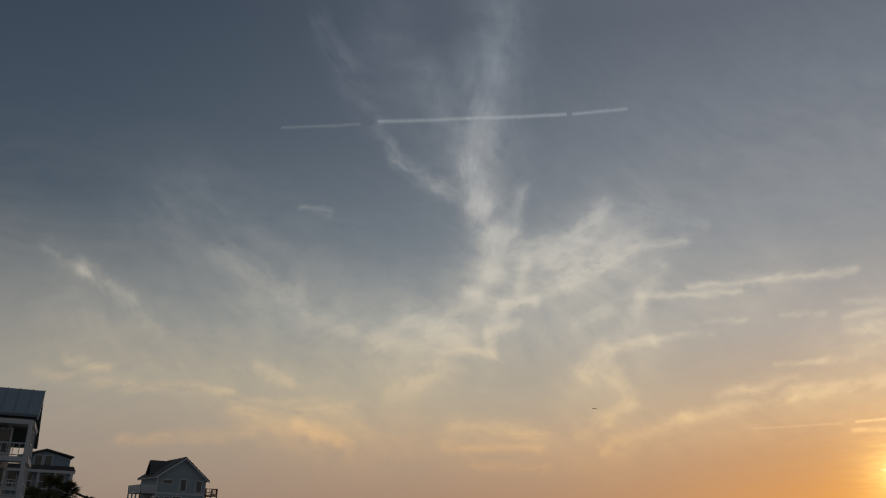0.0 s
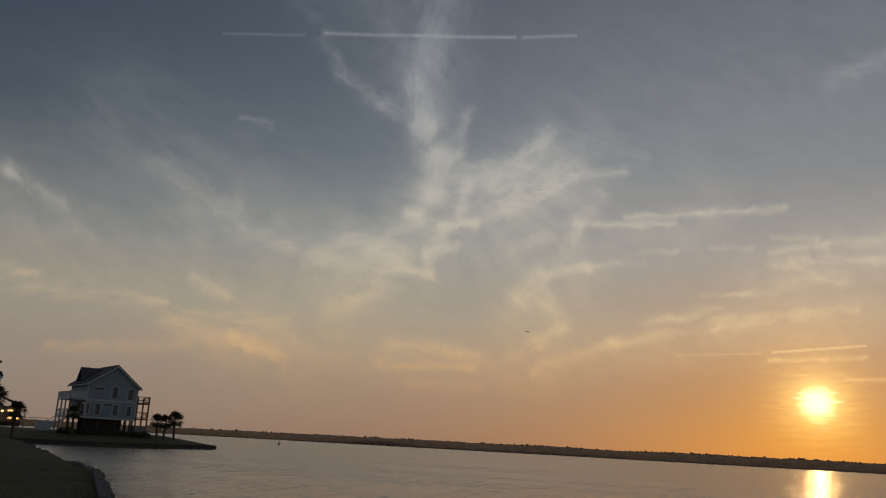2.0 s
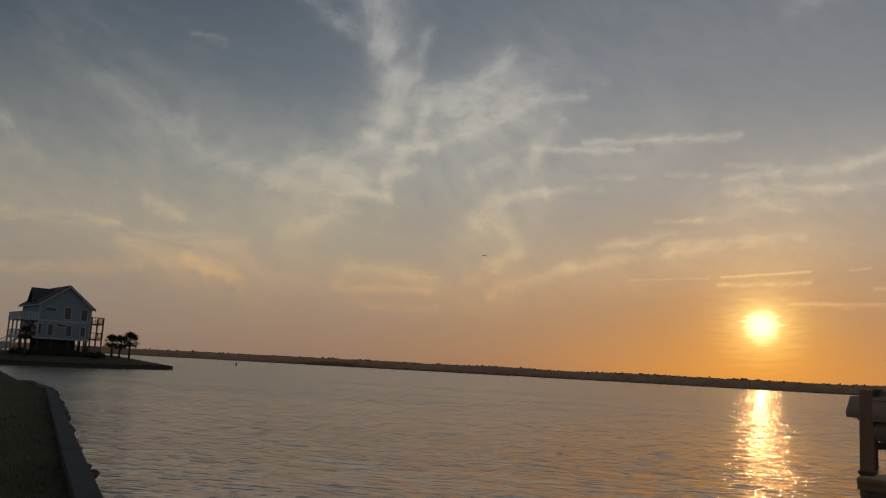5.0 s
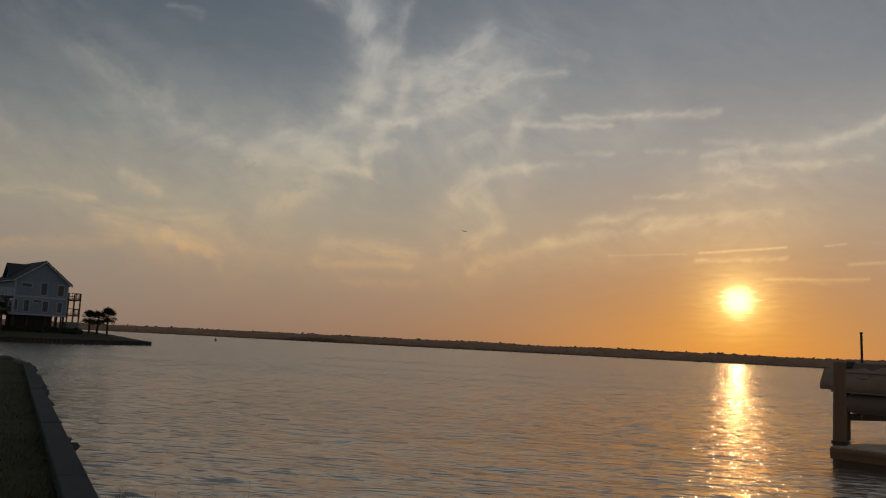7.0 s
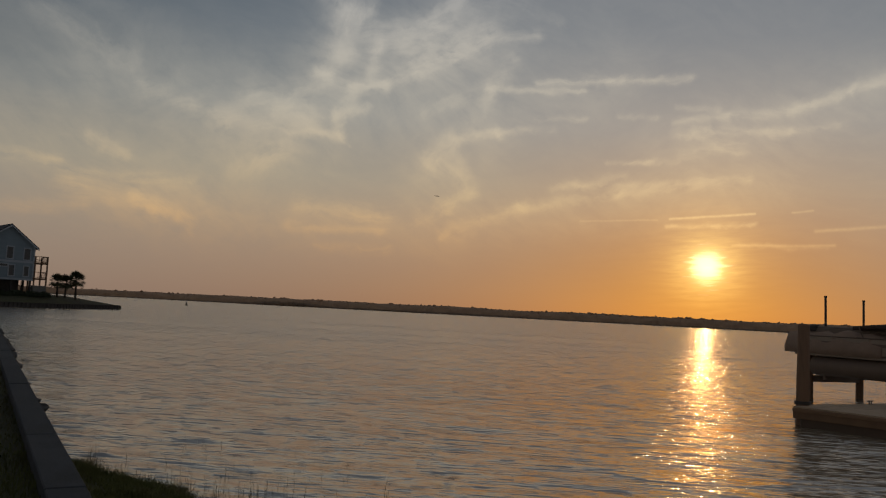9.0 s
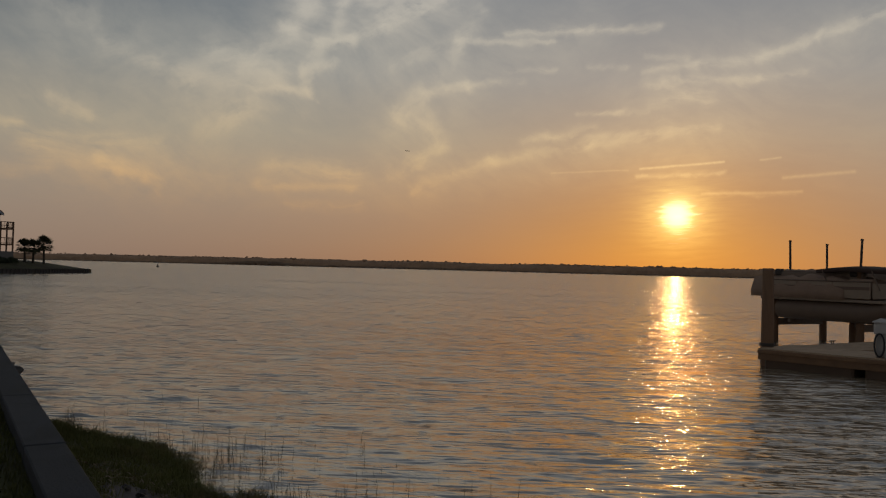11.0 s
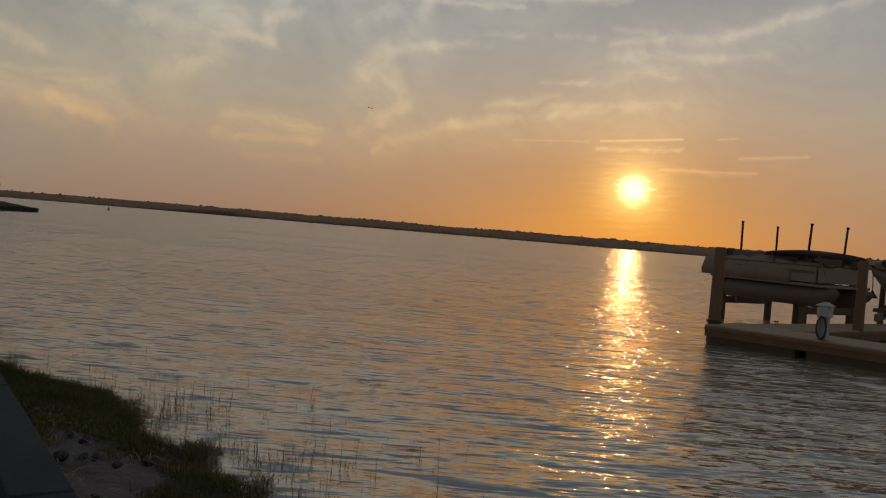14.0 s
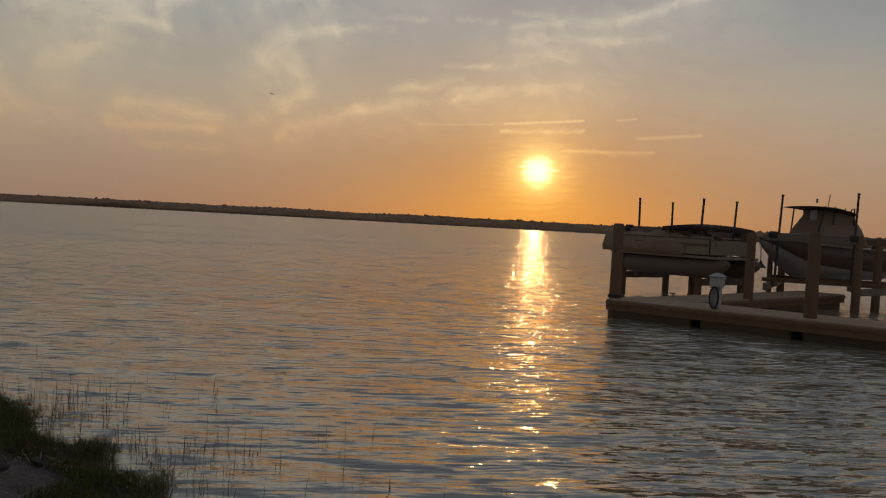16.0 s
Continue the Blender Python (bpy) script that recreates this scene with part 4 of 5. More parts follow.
# ---- pontoon boat on its lift ----
def pontoon_boat():
    back, front = polar(25.2, 31.85), polar(31.0, 29.35)
    d = front - back
    run = d.length + 1.1
    ang = math.degrees(math.atan2(d.y, d.x))
    b = thing("pontoon_boat", pose(back.x, back.y, 0.98, 0, 0, ang), "covered pontoon boat with tan cover hoisted on a lift", "boat", "boats on lifts")
    wide = 2.4
    for y in (0.3, wide - 0.3):
        rings = []
        for k, r in ((0.7, 0.26), (0.75, 0.33), (run - 0.75, 0.33), (run - 0.4, 0.29), (run - 0.12, 0.16), (run, 0.04)):
            lift_nose = 0.0 if k < run - 0.7 else (k - run + 0.75) * 0.25
            rings.append([(k, y + r * math.cos(i * math.pi / 8), 0.25 + lift_nose + r * math.sin(i * math.pi / 8)) for i in range(16)])
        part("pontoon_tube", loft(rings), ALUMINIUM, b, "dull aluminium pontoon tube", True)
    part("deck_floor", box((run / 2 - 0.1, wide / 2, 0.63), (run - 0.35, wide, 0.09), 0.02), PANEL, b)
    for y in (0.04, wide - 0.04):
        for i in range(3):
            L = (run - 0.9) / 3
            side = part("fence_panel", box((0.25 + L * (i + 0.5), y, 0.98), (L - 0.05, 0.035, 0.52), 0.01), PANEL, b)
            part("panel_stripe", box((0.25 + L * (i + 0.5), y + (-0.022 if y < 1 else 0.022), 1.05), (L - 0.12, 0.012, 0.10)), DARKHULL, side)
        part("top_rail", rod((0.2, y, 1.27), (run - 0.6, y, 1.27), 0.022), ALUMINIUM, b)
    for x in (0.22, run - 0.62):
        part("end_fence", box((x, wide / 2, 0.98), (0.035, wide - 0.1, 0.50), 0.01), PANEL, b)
    # tan cover drawn over the stern half, sagging between its supports
    rings = []
    for i in range(15):
        x = -0.30 + (run * 0.74) * i / 14
        h = 1.42 + 0.05 * math.sin(i * 1.7) + 0.07 * math.exp(-((i - 9) / 2.5) ** 2)
        prof = []
        for j in range(13):
            k = j / 12
            y = -0.08 + (wide + 0.16) * k
            z = h - 0.10 * (2 * k - 1) ** 2 - (0.46 if j in (0, 12) else 0.0) + 0.02 * math.sin(i * 2.1 + j * 1.3)
            prof.append((x, y, z))
        prof += [(x, wide + 0.05, 0.66), (x, -0.05, 0.66)]
        rings.append(prof)
    part("boat_cover", loft(rings), COVER, b, "sagging tan canvas boat cover", True)
    rings = []
    for i in range(9):
        x = run * 0.46 + 2.3 * i / 8
        h = 1.64 + 0.07 * math.sin(math.pi * i / 8)
        rings.append([(x, 0.1 + (wide - 0.2) * j / 8, h + 0.08 * math.sin(math.pi * j / 8)) for j in range(9)] + [(x, wide - 0.1, h - 0.12), (x, 0.1, h - 0.12)])
    part("folded_bimini", loft(rings), CANVAS, b, "dark folded bimini canvas", True)
    for x in (run * 0.51, run * 0.51 + 1.8):
        for y in (0.08, wide - 0.08):
            part("bimini_strut", rod((x + 0.3, y, 1.0), (x, y, 1.62), 0.02), ALUMINIUM, b)
    seat = part("bow_seat", box((run - 1.1, 0.45, 0.92), (0.9, 0.6, 0.42), 0.06), COVER, b)
    part("seat_back", box((run - 1.1, 0.20, 1.2), (0.9, 0.14, 0.32), 0.05), COVER, seat)
    motor = part("outboard_motor", loft([[(-0.25 + 0.2 * k * math.cos(i * math.pi / 5), wide / 2 + 0.18 * k * math.sin(i * math.pi / 5), z) for i in range(10)] for k, z in
                 ((0.5, -0.05), (0.45, 0.45), (0.9, 0.6), (1.0, 0.9), (0.7, 1.05))]), BLACK, b, "black outboard motor", True)
    part("propeller", rod((-0.42, wide / 2, 0.02), (-0.36, wide / 2, 0.02), 0.13, 0.11), DARKSTEEL, motor)


pontoon_boat()


# ---- centre console boat with hard top ----
def console_boat():
    bow, stern = polar(34.83, 33.2), polar(41.75, 37.6)
    d = stern - bow
    run = d.length
    b = thing("centre_console_boat", pose(bow.x, bow.y, 0.92, 0, 0, math.degrees(math.atan2(d.y, d.x))), "dark-hulled centre console boat with a hard top hoisted on a lift", "boat", "boats on lifts")
    def half(t):
        return 1.18 * (1 - (1 - min(t / 0.55, 1)) ** 2.2) ** 0.8 + 0.02

    def keel(t):
        return 1.25 * max(0, 1 - t / 0.30) ** 1.5

    def sheer(t):
        return 1.18 + 0.32 * (1 - t) ** 2
    hull, bottom = [], []
    for i in range(22):
        t = (i / 21) ** 1.25
        h, k, s = half(t), keel(t), sheer(t)
        c = k + (s - k) * (0.32 + 0.40 * (1 - t) ** 3)
        x = t * run
        hc = h * (0.80 if t > 0.05 else 0.55)
        hull.append([(x, -h, s), (x, -(h + hc) / 2 - 0.02, (s + c) / 2), (x, -hc, c), (x, hc, c), (x, (h + hc) / 2 + 0.02, (s + c) / 2), (x, h, s)])
        bottom.append([(x, -hc, c), (x, -hc * 0.5, (c + k) / 2 - 0.02), (x, 0, k), (x, hc * 0.5, (c + k) / 2 - 0.02), (x, hc, c)])
    part("hull_side", loft(hull), DARKHULL, b, "dark painted topsides", True)
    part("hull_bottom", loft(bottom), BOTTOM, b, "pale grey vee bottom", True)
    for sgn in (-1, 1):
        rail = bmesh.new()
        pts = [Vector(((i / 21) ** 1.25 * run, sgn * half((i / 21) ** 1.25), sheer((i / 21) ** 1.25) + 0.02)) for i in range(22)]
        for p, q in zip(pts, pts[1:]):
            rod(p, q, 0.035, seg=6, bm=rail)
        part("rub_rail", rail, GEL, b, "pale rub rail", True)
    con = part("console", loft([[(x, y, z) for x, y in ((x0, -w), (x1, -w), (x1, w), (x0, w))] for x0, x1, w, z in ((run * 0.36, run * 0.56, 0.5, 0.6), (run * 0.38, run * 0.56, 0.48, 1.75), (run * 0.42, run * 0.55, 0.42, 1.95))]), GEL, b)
    part("windscreen", loft([[(run * 0.40, -0.42, 1.9), (run * 0.40, 0.42, 1.9), (run * 0.41, 0.42, 1.9), (run * 0.41, -0.42, 1.9)], [(run * 0.44, -0.36, 2.6), (run * 0.44, 0.36, 2.6), (run * 0.45, 0.36, 2.6), (run * 0.45, -0.36, 2.6)]]), VINYL, con)
    rings = []
    for i in range(13):
        t = i / 12
        x = run * (0.23 + 0.49 * t)
        w = 1.02 * (1 - (2 * t - 1) ** 4 * 0.75)
        z = 2.70 + 0.10 * math.sin(math.pi * min(1, t * 1.2 + 0.05)) - 0.16 * t
        th = 0.05 + 0.11 * math.sin(math.pi * t)
        rings.append([(x, w * math.cos(a), z + th / 2 * math.sin(a)) for a in [j * math.pi / 7 for j in range(14)]])
    top = part("hard_top", loft(rings), CANVAS, b, "dark hard top with rounded edges", True)
    part("nav_light", rod((run * 0.44, 0, 2.95), (run * 0.44, 0, 3.12), 0.03, 0.04), DARKSTEEL, top)
    part("aerial", rod((run * 0.60, 0.4, 2.85), (run * 0.615, 0.4, 3.35), 0.014, 0.02, 6), DARKSTEEL, top)
    for sgn in (-1, 1):
        for x0, x1 in ((0.33, 0.38), (0.47, 0.46), (0.66, 0.62)):
            part("top_leg", rod((run * x0, sgn * 0.62, 1.15), (run * x1, sgn * 0.78, 2.80), 0.032), DARKSTEEL, b)
        for k in range(3):
            part("rod_holder", rod((run * (0.615 + 0.02 * k), sgn * (0.3 + 0.2 * k), 2.55), (run * (0.63 + 0.02 * k), sgn * (0.3 + 0.2 * k), 2.8), 0.025, seg=6), ALUMINIUM, b)
    # boat cover stretched from the hard top down to the gunwales
    rings = []
    for x0, x1, w0, z in ((0.28, 0.79, 1.0, 1.28), (0.29, 0.78, 0.98, 1.46), (0.34, 0.74, 0.80, 2.0), (0.385, 0.695, 0.62, 2.40), (0.41, 0.665, 0.52, 2.70)):
        ring_pts = []
        for a in [j * math.pi / 10 for j in range(20)]:
            c_, s_ = math.cos(a), math.sin(a)
            ring_pts.append((run * ((x0 + x1) / 2 + (x1 - x0) / 2 * math.copysign(abs(c_) ** 0.5, c_)), w0 * math.copysign(abs(s_) ** 0.5, s_) + 0.015 * math.sin(7 * a + z), z))
        rings.append(ring_pts)
    part("spray_enclosure", loft(rings), COVER, b, "tan cover laced up to the hard top", True)
    part("clear_panel", box((run * 0.335, -0.5, 2.45), (0.35, 0.02, 0.4), 0.005), VINYL, b)
    for y in (-0.36, 0.36):
        m = part("outboard_motor", loft([[(run + 0.28 + 0.26 * k * math.cos(i * math.pi / 6), y + 0.2 * k * math.sin(i * math.pi / 6), z) for i in range(12)] for k, z in
                 ((0.4, 0.0), (0.45, 0.55), (0.95, 0.75), (1.0, 1.2), (0.75, 1.42), (0.3, 1.48))]), BLACK, b, "black outboard motor", True)
        part("propeller", rod((run + 0.45, y, 0.05), (run + 0.52, y, 0.05), 0.17, 0.15), DARKSTEEL, m)
    roller = part("bow_roller", box((-0.05, 0, 1.50), (0.4, 0.12, 0.06), 0.01), STEEL, b)
    part("anchor_shank", rod((0.12, 0, 0.55), (0.06, 0, 1.48), 0.018, seg=6), STEEL, roller)
    part("anchor_bell", loft([[(0.12 + r * math.cos(i * math.pi / 6), r * math.sin(i * math.pi / 6), z) for i in range(12)] for r, z in ((0.20, 0.34), (0.17, 0.40), (0.07, 0.52), (0.04, 0.60))]), DARKSTEEL, roller, "dark bell-shaped mooring weight", True)


console_boat()


# ---- houses on the point ----
def opening(parent, x, z, w, h, y, name="window", depth=0.08):
    win = part(name, box((x, y - 0.02, z), (w, 0.06, h)), GLASS, parent)
    t = 0.14
    for dx, dz, sx, sz in ((0, h / 2 + t / 2, w + 2 * t, t), (0, -h / 2 - t / 2, w + 2 * t, t), (-w / 2 - t / 2, 0, t, h), (w / 2 + t / 2, 0, t, h)):
        part("window_frame", box((x + dx, y - 0.05, z + dz), (sx, 0.12, sz)), TRIM, win)
    return win


def rail_run(parent, a, b, n, h=1.0, solid=False, mat=None):
    a, b, mat = Vector(a), Vector(b), mat or TRIM
    d = b - a
    ang = math.degrees(math.atan2(d.y, d.x))
    top = part("rail", box(tuple((a + b) / 2 + Vector((0, 0, h))), (d.length, 0.10, 0.09), 0, ang), mat, parent)
    part("rail", box(tuple((a + b) / 2 + Vector((0, 0, 0.15))), (d.length, 0.06, 0.07), 0, ang), mat, parent)
    for i in range(n):
        p = a + d * (i + 0.5) / n
        part("baluster", box((p.x, p.y, p.z + h / 2), (0.05 if not solid else d.length / n * 0.8, 0.05, h - 0.1), 0, ang), mat, top)


def point_house():
    c = polar(-25.92, 141.5)
    h = thing("stilt_house", pose(c.x, c.y, 1.75, 0, 0, 25.9 + 15.0), "grey-blue two-storey stilt house with white trim on pilings", "house", "waterfront houses")
    L, R, D = -3.95, 3.65, 11.0
    E0, E1, P = 7.75, 7.55, 10.55
    part("wall", prism([(L, 2.25), (R, 2.25), (R, E1), (0, P - 0.2), (L, E0)], 0, D), SIDING, h)
    part("floor_band", box(((L + R) / 2, -0.03, 5.05), (R - L + 0.08, 0.1, 0.32)), TRIM, h)
    part("floor_band", box(((L + R) / 2, -0.04, 2.35), (R - L + 0.1, 0.12, 0.30)), TRIM, h)
    part("floor_band", box((L - 0.03, D / 2, 5.05), (0.1, D, 0.32)), TRIM, h)
    for x, e in ((L, E0), (R, E1)):
        part("corner_board", box((x, -0.02, (2.3 + e) / 2), (0.22, 0.14, e - 2.3)), TRIM, h)
    # lap boards of the gable front
    for i in range(36):
        z = 2.55 + i * 0.2
        x0, x1 = L + 0.12, R - 0.12
        if z > E0:
            x0 = max(x0, -(P - 0.3 - z) / (P - 0.3 - E0) * abs(L))
        if z > E1:
            x1 = min(x1, (P - 0.3 - z) / (P - 0.3 - E1) * R)
        if x1 - x0 > 0.3:
            part("lap_board", box(((x0 + x1) / 2, -0.012, z), (x1 - x0, 0.03, 0.185)), SIDING, h)
    th = 0.22
    ov = 0.55
    kl, kr = (P - E0) / abs(L), (P - E1) / R
    part("roof", prism([(L - ov, E0 - kl * ov), (0, P), (0, P + th), (L - ov, E0 - kl * ov + th)], -0.45, D + 0.4), SHINGLE, h)
    part("roof", prism([(R + ov, E1 - kr * ov), (0, P), (0, P + th), (R + ov, E1 - kr * ov + th)], -0.45, D + 0.4), SHINGLE, h)
    part("rake_board", prism([(L - ov, E0 - kl * ov - 0.2), (0, P - 0.2), (0, P + 0.05), (L - ov, E0 - kl * ov + 0.05)], -0.50, -0.44), TRIM, h)
    part("rake_board", prism([(R + ov, E1 - kr * ov - 0.2), (0, P - 0.2), (0, P + 0.05), (R + ov, E1 - kr * ov + 0.05)], -0.50, -0.44), TRIM, h)
    part("gutter", box((L - ov - 0.02, D / 2, E0 - kl * ov - 0.02), (0.16, D + 0.6, 0.16)), TRIM, h)
    # dormer over the porch side
    dz, dy = 10.1, 5.5
    part("dormer_wall", loft([[(L + 0.2, dy - 1.5, 8.2), (L + 0.2, dy + 1.5, 8.2), (L + 0.2, dy, dz - 0.1)], [(-0.2, dy - 1.5, 8.2), (-0.2, dy + 1.5, 8.2), (-0.2, dy, dz - 0.1)]]), SIDING, h)
    for s in (-1, 1):
        part("dormer_roof", loft([[(L - 0.3, dy + s * 1.9, 8.0), (L - 0.3, dy, dz), (L - 0.3, dy, dz + 0.2), (L - 0.3, dy + s * 1.9, 8.2)], [(0.4, dy + s * 1.9, 8.0), (0.4, dy, dz), (0.4, dy, dz + 0.2), (0.4, dy + s * 1.9, 8.2)]]), SHINGLE, h)
    # openings of the gable front
    for x, z, w, hh in ((-2.35, 6.80, 1.35, 0.5), (0.15, 6.35, 0.85, 1.75), (2.62, 6.25, 0.85, 1.65)):
        opening(h, x, z, w, hh, 0)
    for x, z, w, hh in ((-3.75, 3.70, 0.6, 1.55), (-2.15, 3.65, 0.7, 1.65), (-0.65, 4.40, 1.2, 0.32), (0.55, 3.65, 0.75, 1.6), (2.65, 3.60, 0.65, 1.5)):
        opening(h, x, z, w, hh, 0)
    # pilings and the closed ground storey
    for x in (L + 0.2, -1.8, 0.8, R - 0.2):
        for y in (0.3, 3.8, 7.4, D - 0.3):
            part("piling", box((x, y, 1.1), (0.28, 0.28, 2.4)), LATTICE, h)
    part("ground_screen", box(((L + R) / 2 - 0.5, 2.2, 1.1), (R - L - 1.6, 0.12, 2.2)), LATTICE, h)
    for i in range(9):
        part("screen_slat", box((L + 0.9 + i * 0.72, 2.1, 1.15), (0.1, 0.06, 2.0)), LATTICE, h)
    # two-level porch beside the house
    px = L - 2.5
    for z in (2.35, 5.05):
        deck = part("porch_deck", box(((px + L) / 2, 4.0, z), (2.5, 8.4, 0.24)), TRIM, h)
    for y in (-0.1, 2.7, 5.4, 8.1):
        part("porch_post", box((px + 0.12, y, 3.1), (0.2, 0.2, 6.2)), TRIM if y > 0 else PILE, h)
    rail_run(h, (px, -0.2, 5.15), (L, -0.2, 5.15), 6, 1.0, True)
    rail_run(h, (px, -0.2, 5.15), (px, 8.2, 5.15), 12, 1.0, True)
    rail_run(h, (px, -0.2, 2.45), (L, -0.2, 2.45), 8)
    rail_run(h, (px, -0.2, 2.45), (px, 8.2, 2.45), 18)
    for y in (1.5, 4.2):
        part("porch_door", box((L - 0.04, y, 3.6), (0.06, 1.4, 2.1)), GLASS, h)
    # stair down from the porch
    for i in range(12):
        part("step", box((px - 0.15 - i * 0.27, 0.5, 2.25 - i * 0.18), (0.30, 1.2, 0.06)), TRIM, h)
    part("stringer", loft([[(px, -0.1, 2.3), (px, -0.04, 2.3), (px, -0.04, 2.0), (px, -0.1, 2.0)], [(px - 3.4, -0.1, 0.1), (px - 3.4, -0.04, 0.1), (px - 3.4, -0.04, -0.1), (px - 3.4, -0.1, -0.1)]]), TRIM, h)
    for k in (0.55, 1.0):
        part("stair_rail", rod((px, -0.1, 2.35 + k), (px - 3.3, -0.1, 0.15 + k), 0.05), TRIM, h)
    part("stair_landing_wall", box((px - 3.1, 0.4, 0.75), (2.0, 1.6, 1.3), 0.02), TRIM, h)
    # open decks on the water side
    for z, rail_mat in ((2.55, PILE), (5.0, PILE)):
        part("water_deck", box((R + 1.05, 1.5, z), (2.1, 3.2, 0.22)), PILE, h)
        rail_run(h, (R, -0.1, z + 0.1), (R + 2.1, -0.1, z + 0.1), 4, 0.95, False, rail_mat)
        rail_run(h, (R + 2.1, -0.1, z + 0.1), (R + 2.1, 3.1, z + 0.1), 6, 0.95, False, rail_mat)
    for x, y in ((R + 0.25, 0.0), (R + 2.05, 0.0), (R + 2.05, 3.0), (R + 0.25, 3.0)):
        part("deck_post", box((x, y, 2.95), (0.2, 0.2, 6.1)), PILE, h)
    part("storage_box", box((R + 0.9, -0.4, 0.75), (1.9, 1.2, 1.5), 0.03), SIDING_THREE, h, "pale storage shed under the deck")
    part("deck_table", box((R + 1.0, 1.0, 5.55), (1.2, 0.9, 0.08)), CANVAS, h)


point_house()


def mid_house():
    c = polar(-33.9, 118.0)
    h = thing("porch_house", pose(c.x, c.y, 0.95, 0, 0, 33.9 + 4.0), "blue three-level house with stacked porches behind palms", "house", "waterfront houses")
    L, R, D = -5.0, 2.7, 9.0
    part("wall", box(((L + R) / 2, D / 2, 4.8), (R - L, D, 5.8)), SIDING_TWO, h)
    part("upper_wall", prism([(-3.2, 7.6), (2.4, 7.6), (2.4, 8.9), (-0.6, 9.7), (-3.2, 9.0)], 0.4, D - 0.5), SIDING_TWO, h)
    part("roof", prism([(-3.8, 8.75), (-0.6, 9.75), (2.75, 9.0), (2.75, 9.2), (-0.6, 9.98), (-3.8, 8.95)], -0.1, D), SHINGLE, h)
    part("porch_roof", prism([(L - 0.5, 7.3), (R + 0.35, 7.3), (R + 0.05, 7.85), (L - 0.2, 7.85)], -1.6, D), SHINGLE, h)
    for z in (1.9, 4.8):
        part("porch_floor", box(((L + R) / 2, -0.8, z), (R - L + 0.4, 1.7, 0.26)), TRIM, h)
        rail_run(h, (L, -1.5, z + 0.1), (R, -1.5, z + 0.1), 16)
    part("fascia_beam", box(((L + R) / 2, -1.5, 7.15), (R - L + 0.6, 0.2, 0.36)), TRIM, h)
    for i in range(5):
        part("porch_post", box((L + (R - L) * i / 4, -1.5, 3.6), (0.22, 0.22, 7.2)), TRIM, h)
    for x in (-1.35, -0.2):
        opening(h, x, 8.45, 0.8, 1.3, 0.4)
    for z in (3.2, 6.0):
        for x in (-4.0, -2.2, -0.4, 1.5):
            opening(h, x, z, 0.9, 1.7, 0)


mid_house()


def lit_house():
    c = polar(-31.7, 172.0)
    h = thing("lit_house", pose(c.x, c.y, 1.2, 0, 0, 31.7), "small house with warm lamps glowing on its porch", "house", "waterfront houses")
    part("wall", box((-1.0, 4.0, 2.6), (6.0, 6.0, 3.6)), SIDING_THREE, h)
    part("roof", prism([(-4.6, 4.3), (-1.5, 5.9), (1.9, 4.5), (1.9, 4.75), (-1.5, 6.15), (-4.6, 4.55)], -0.6, 7.5), SHINGLE, h)
    part("porch_floor", box((-0.8, 0.2, 1.6), (7.0, 2.2, 0.22)), PILE, h)
    for x in (-4.0, -1.4, 1.2, 2.6):
        part("porch_post", box((x, -0.7, 2.2), (0.16, 0.16, 4.4)), TRIM, h)
    rail_run(h, (-4.2, -0.8, 1.7), (6.5, -0.8, 1.7), 14, 0.9, False, PILE)
    for x, z, w in ((-1.2, 3.5, 0.5), (0.2, 3.6, 0.9), (-3.2, 2.4, 0.5), (-1.6, 2.3, 0.4), (0.2, 2.35, 0.6), (1.5, 2.3, 0.4), (-2.3, 0.4, 0.3)):
        part("porch_lamp", box((x, 0.9, z), (w, 0.08, 0.28)), PORCHLIGHT, h, "warm glowing porch lamp")


lit_house()


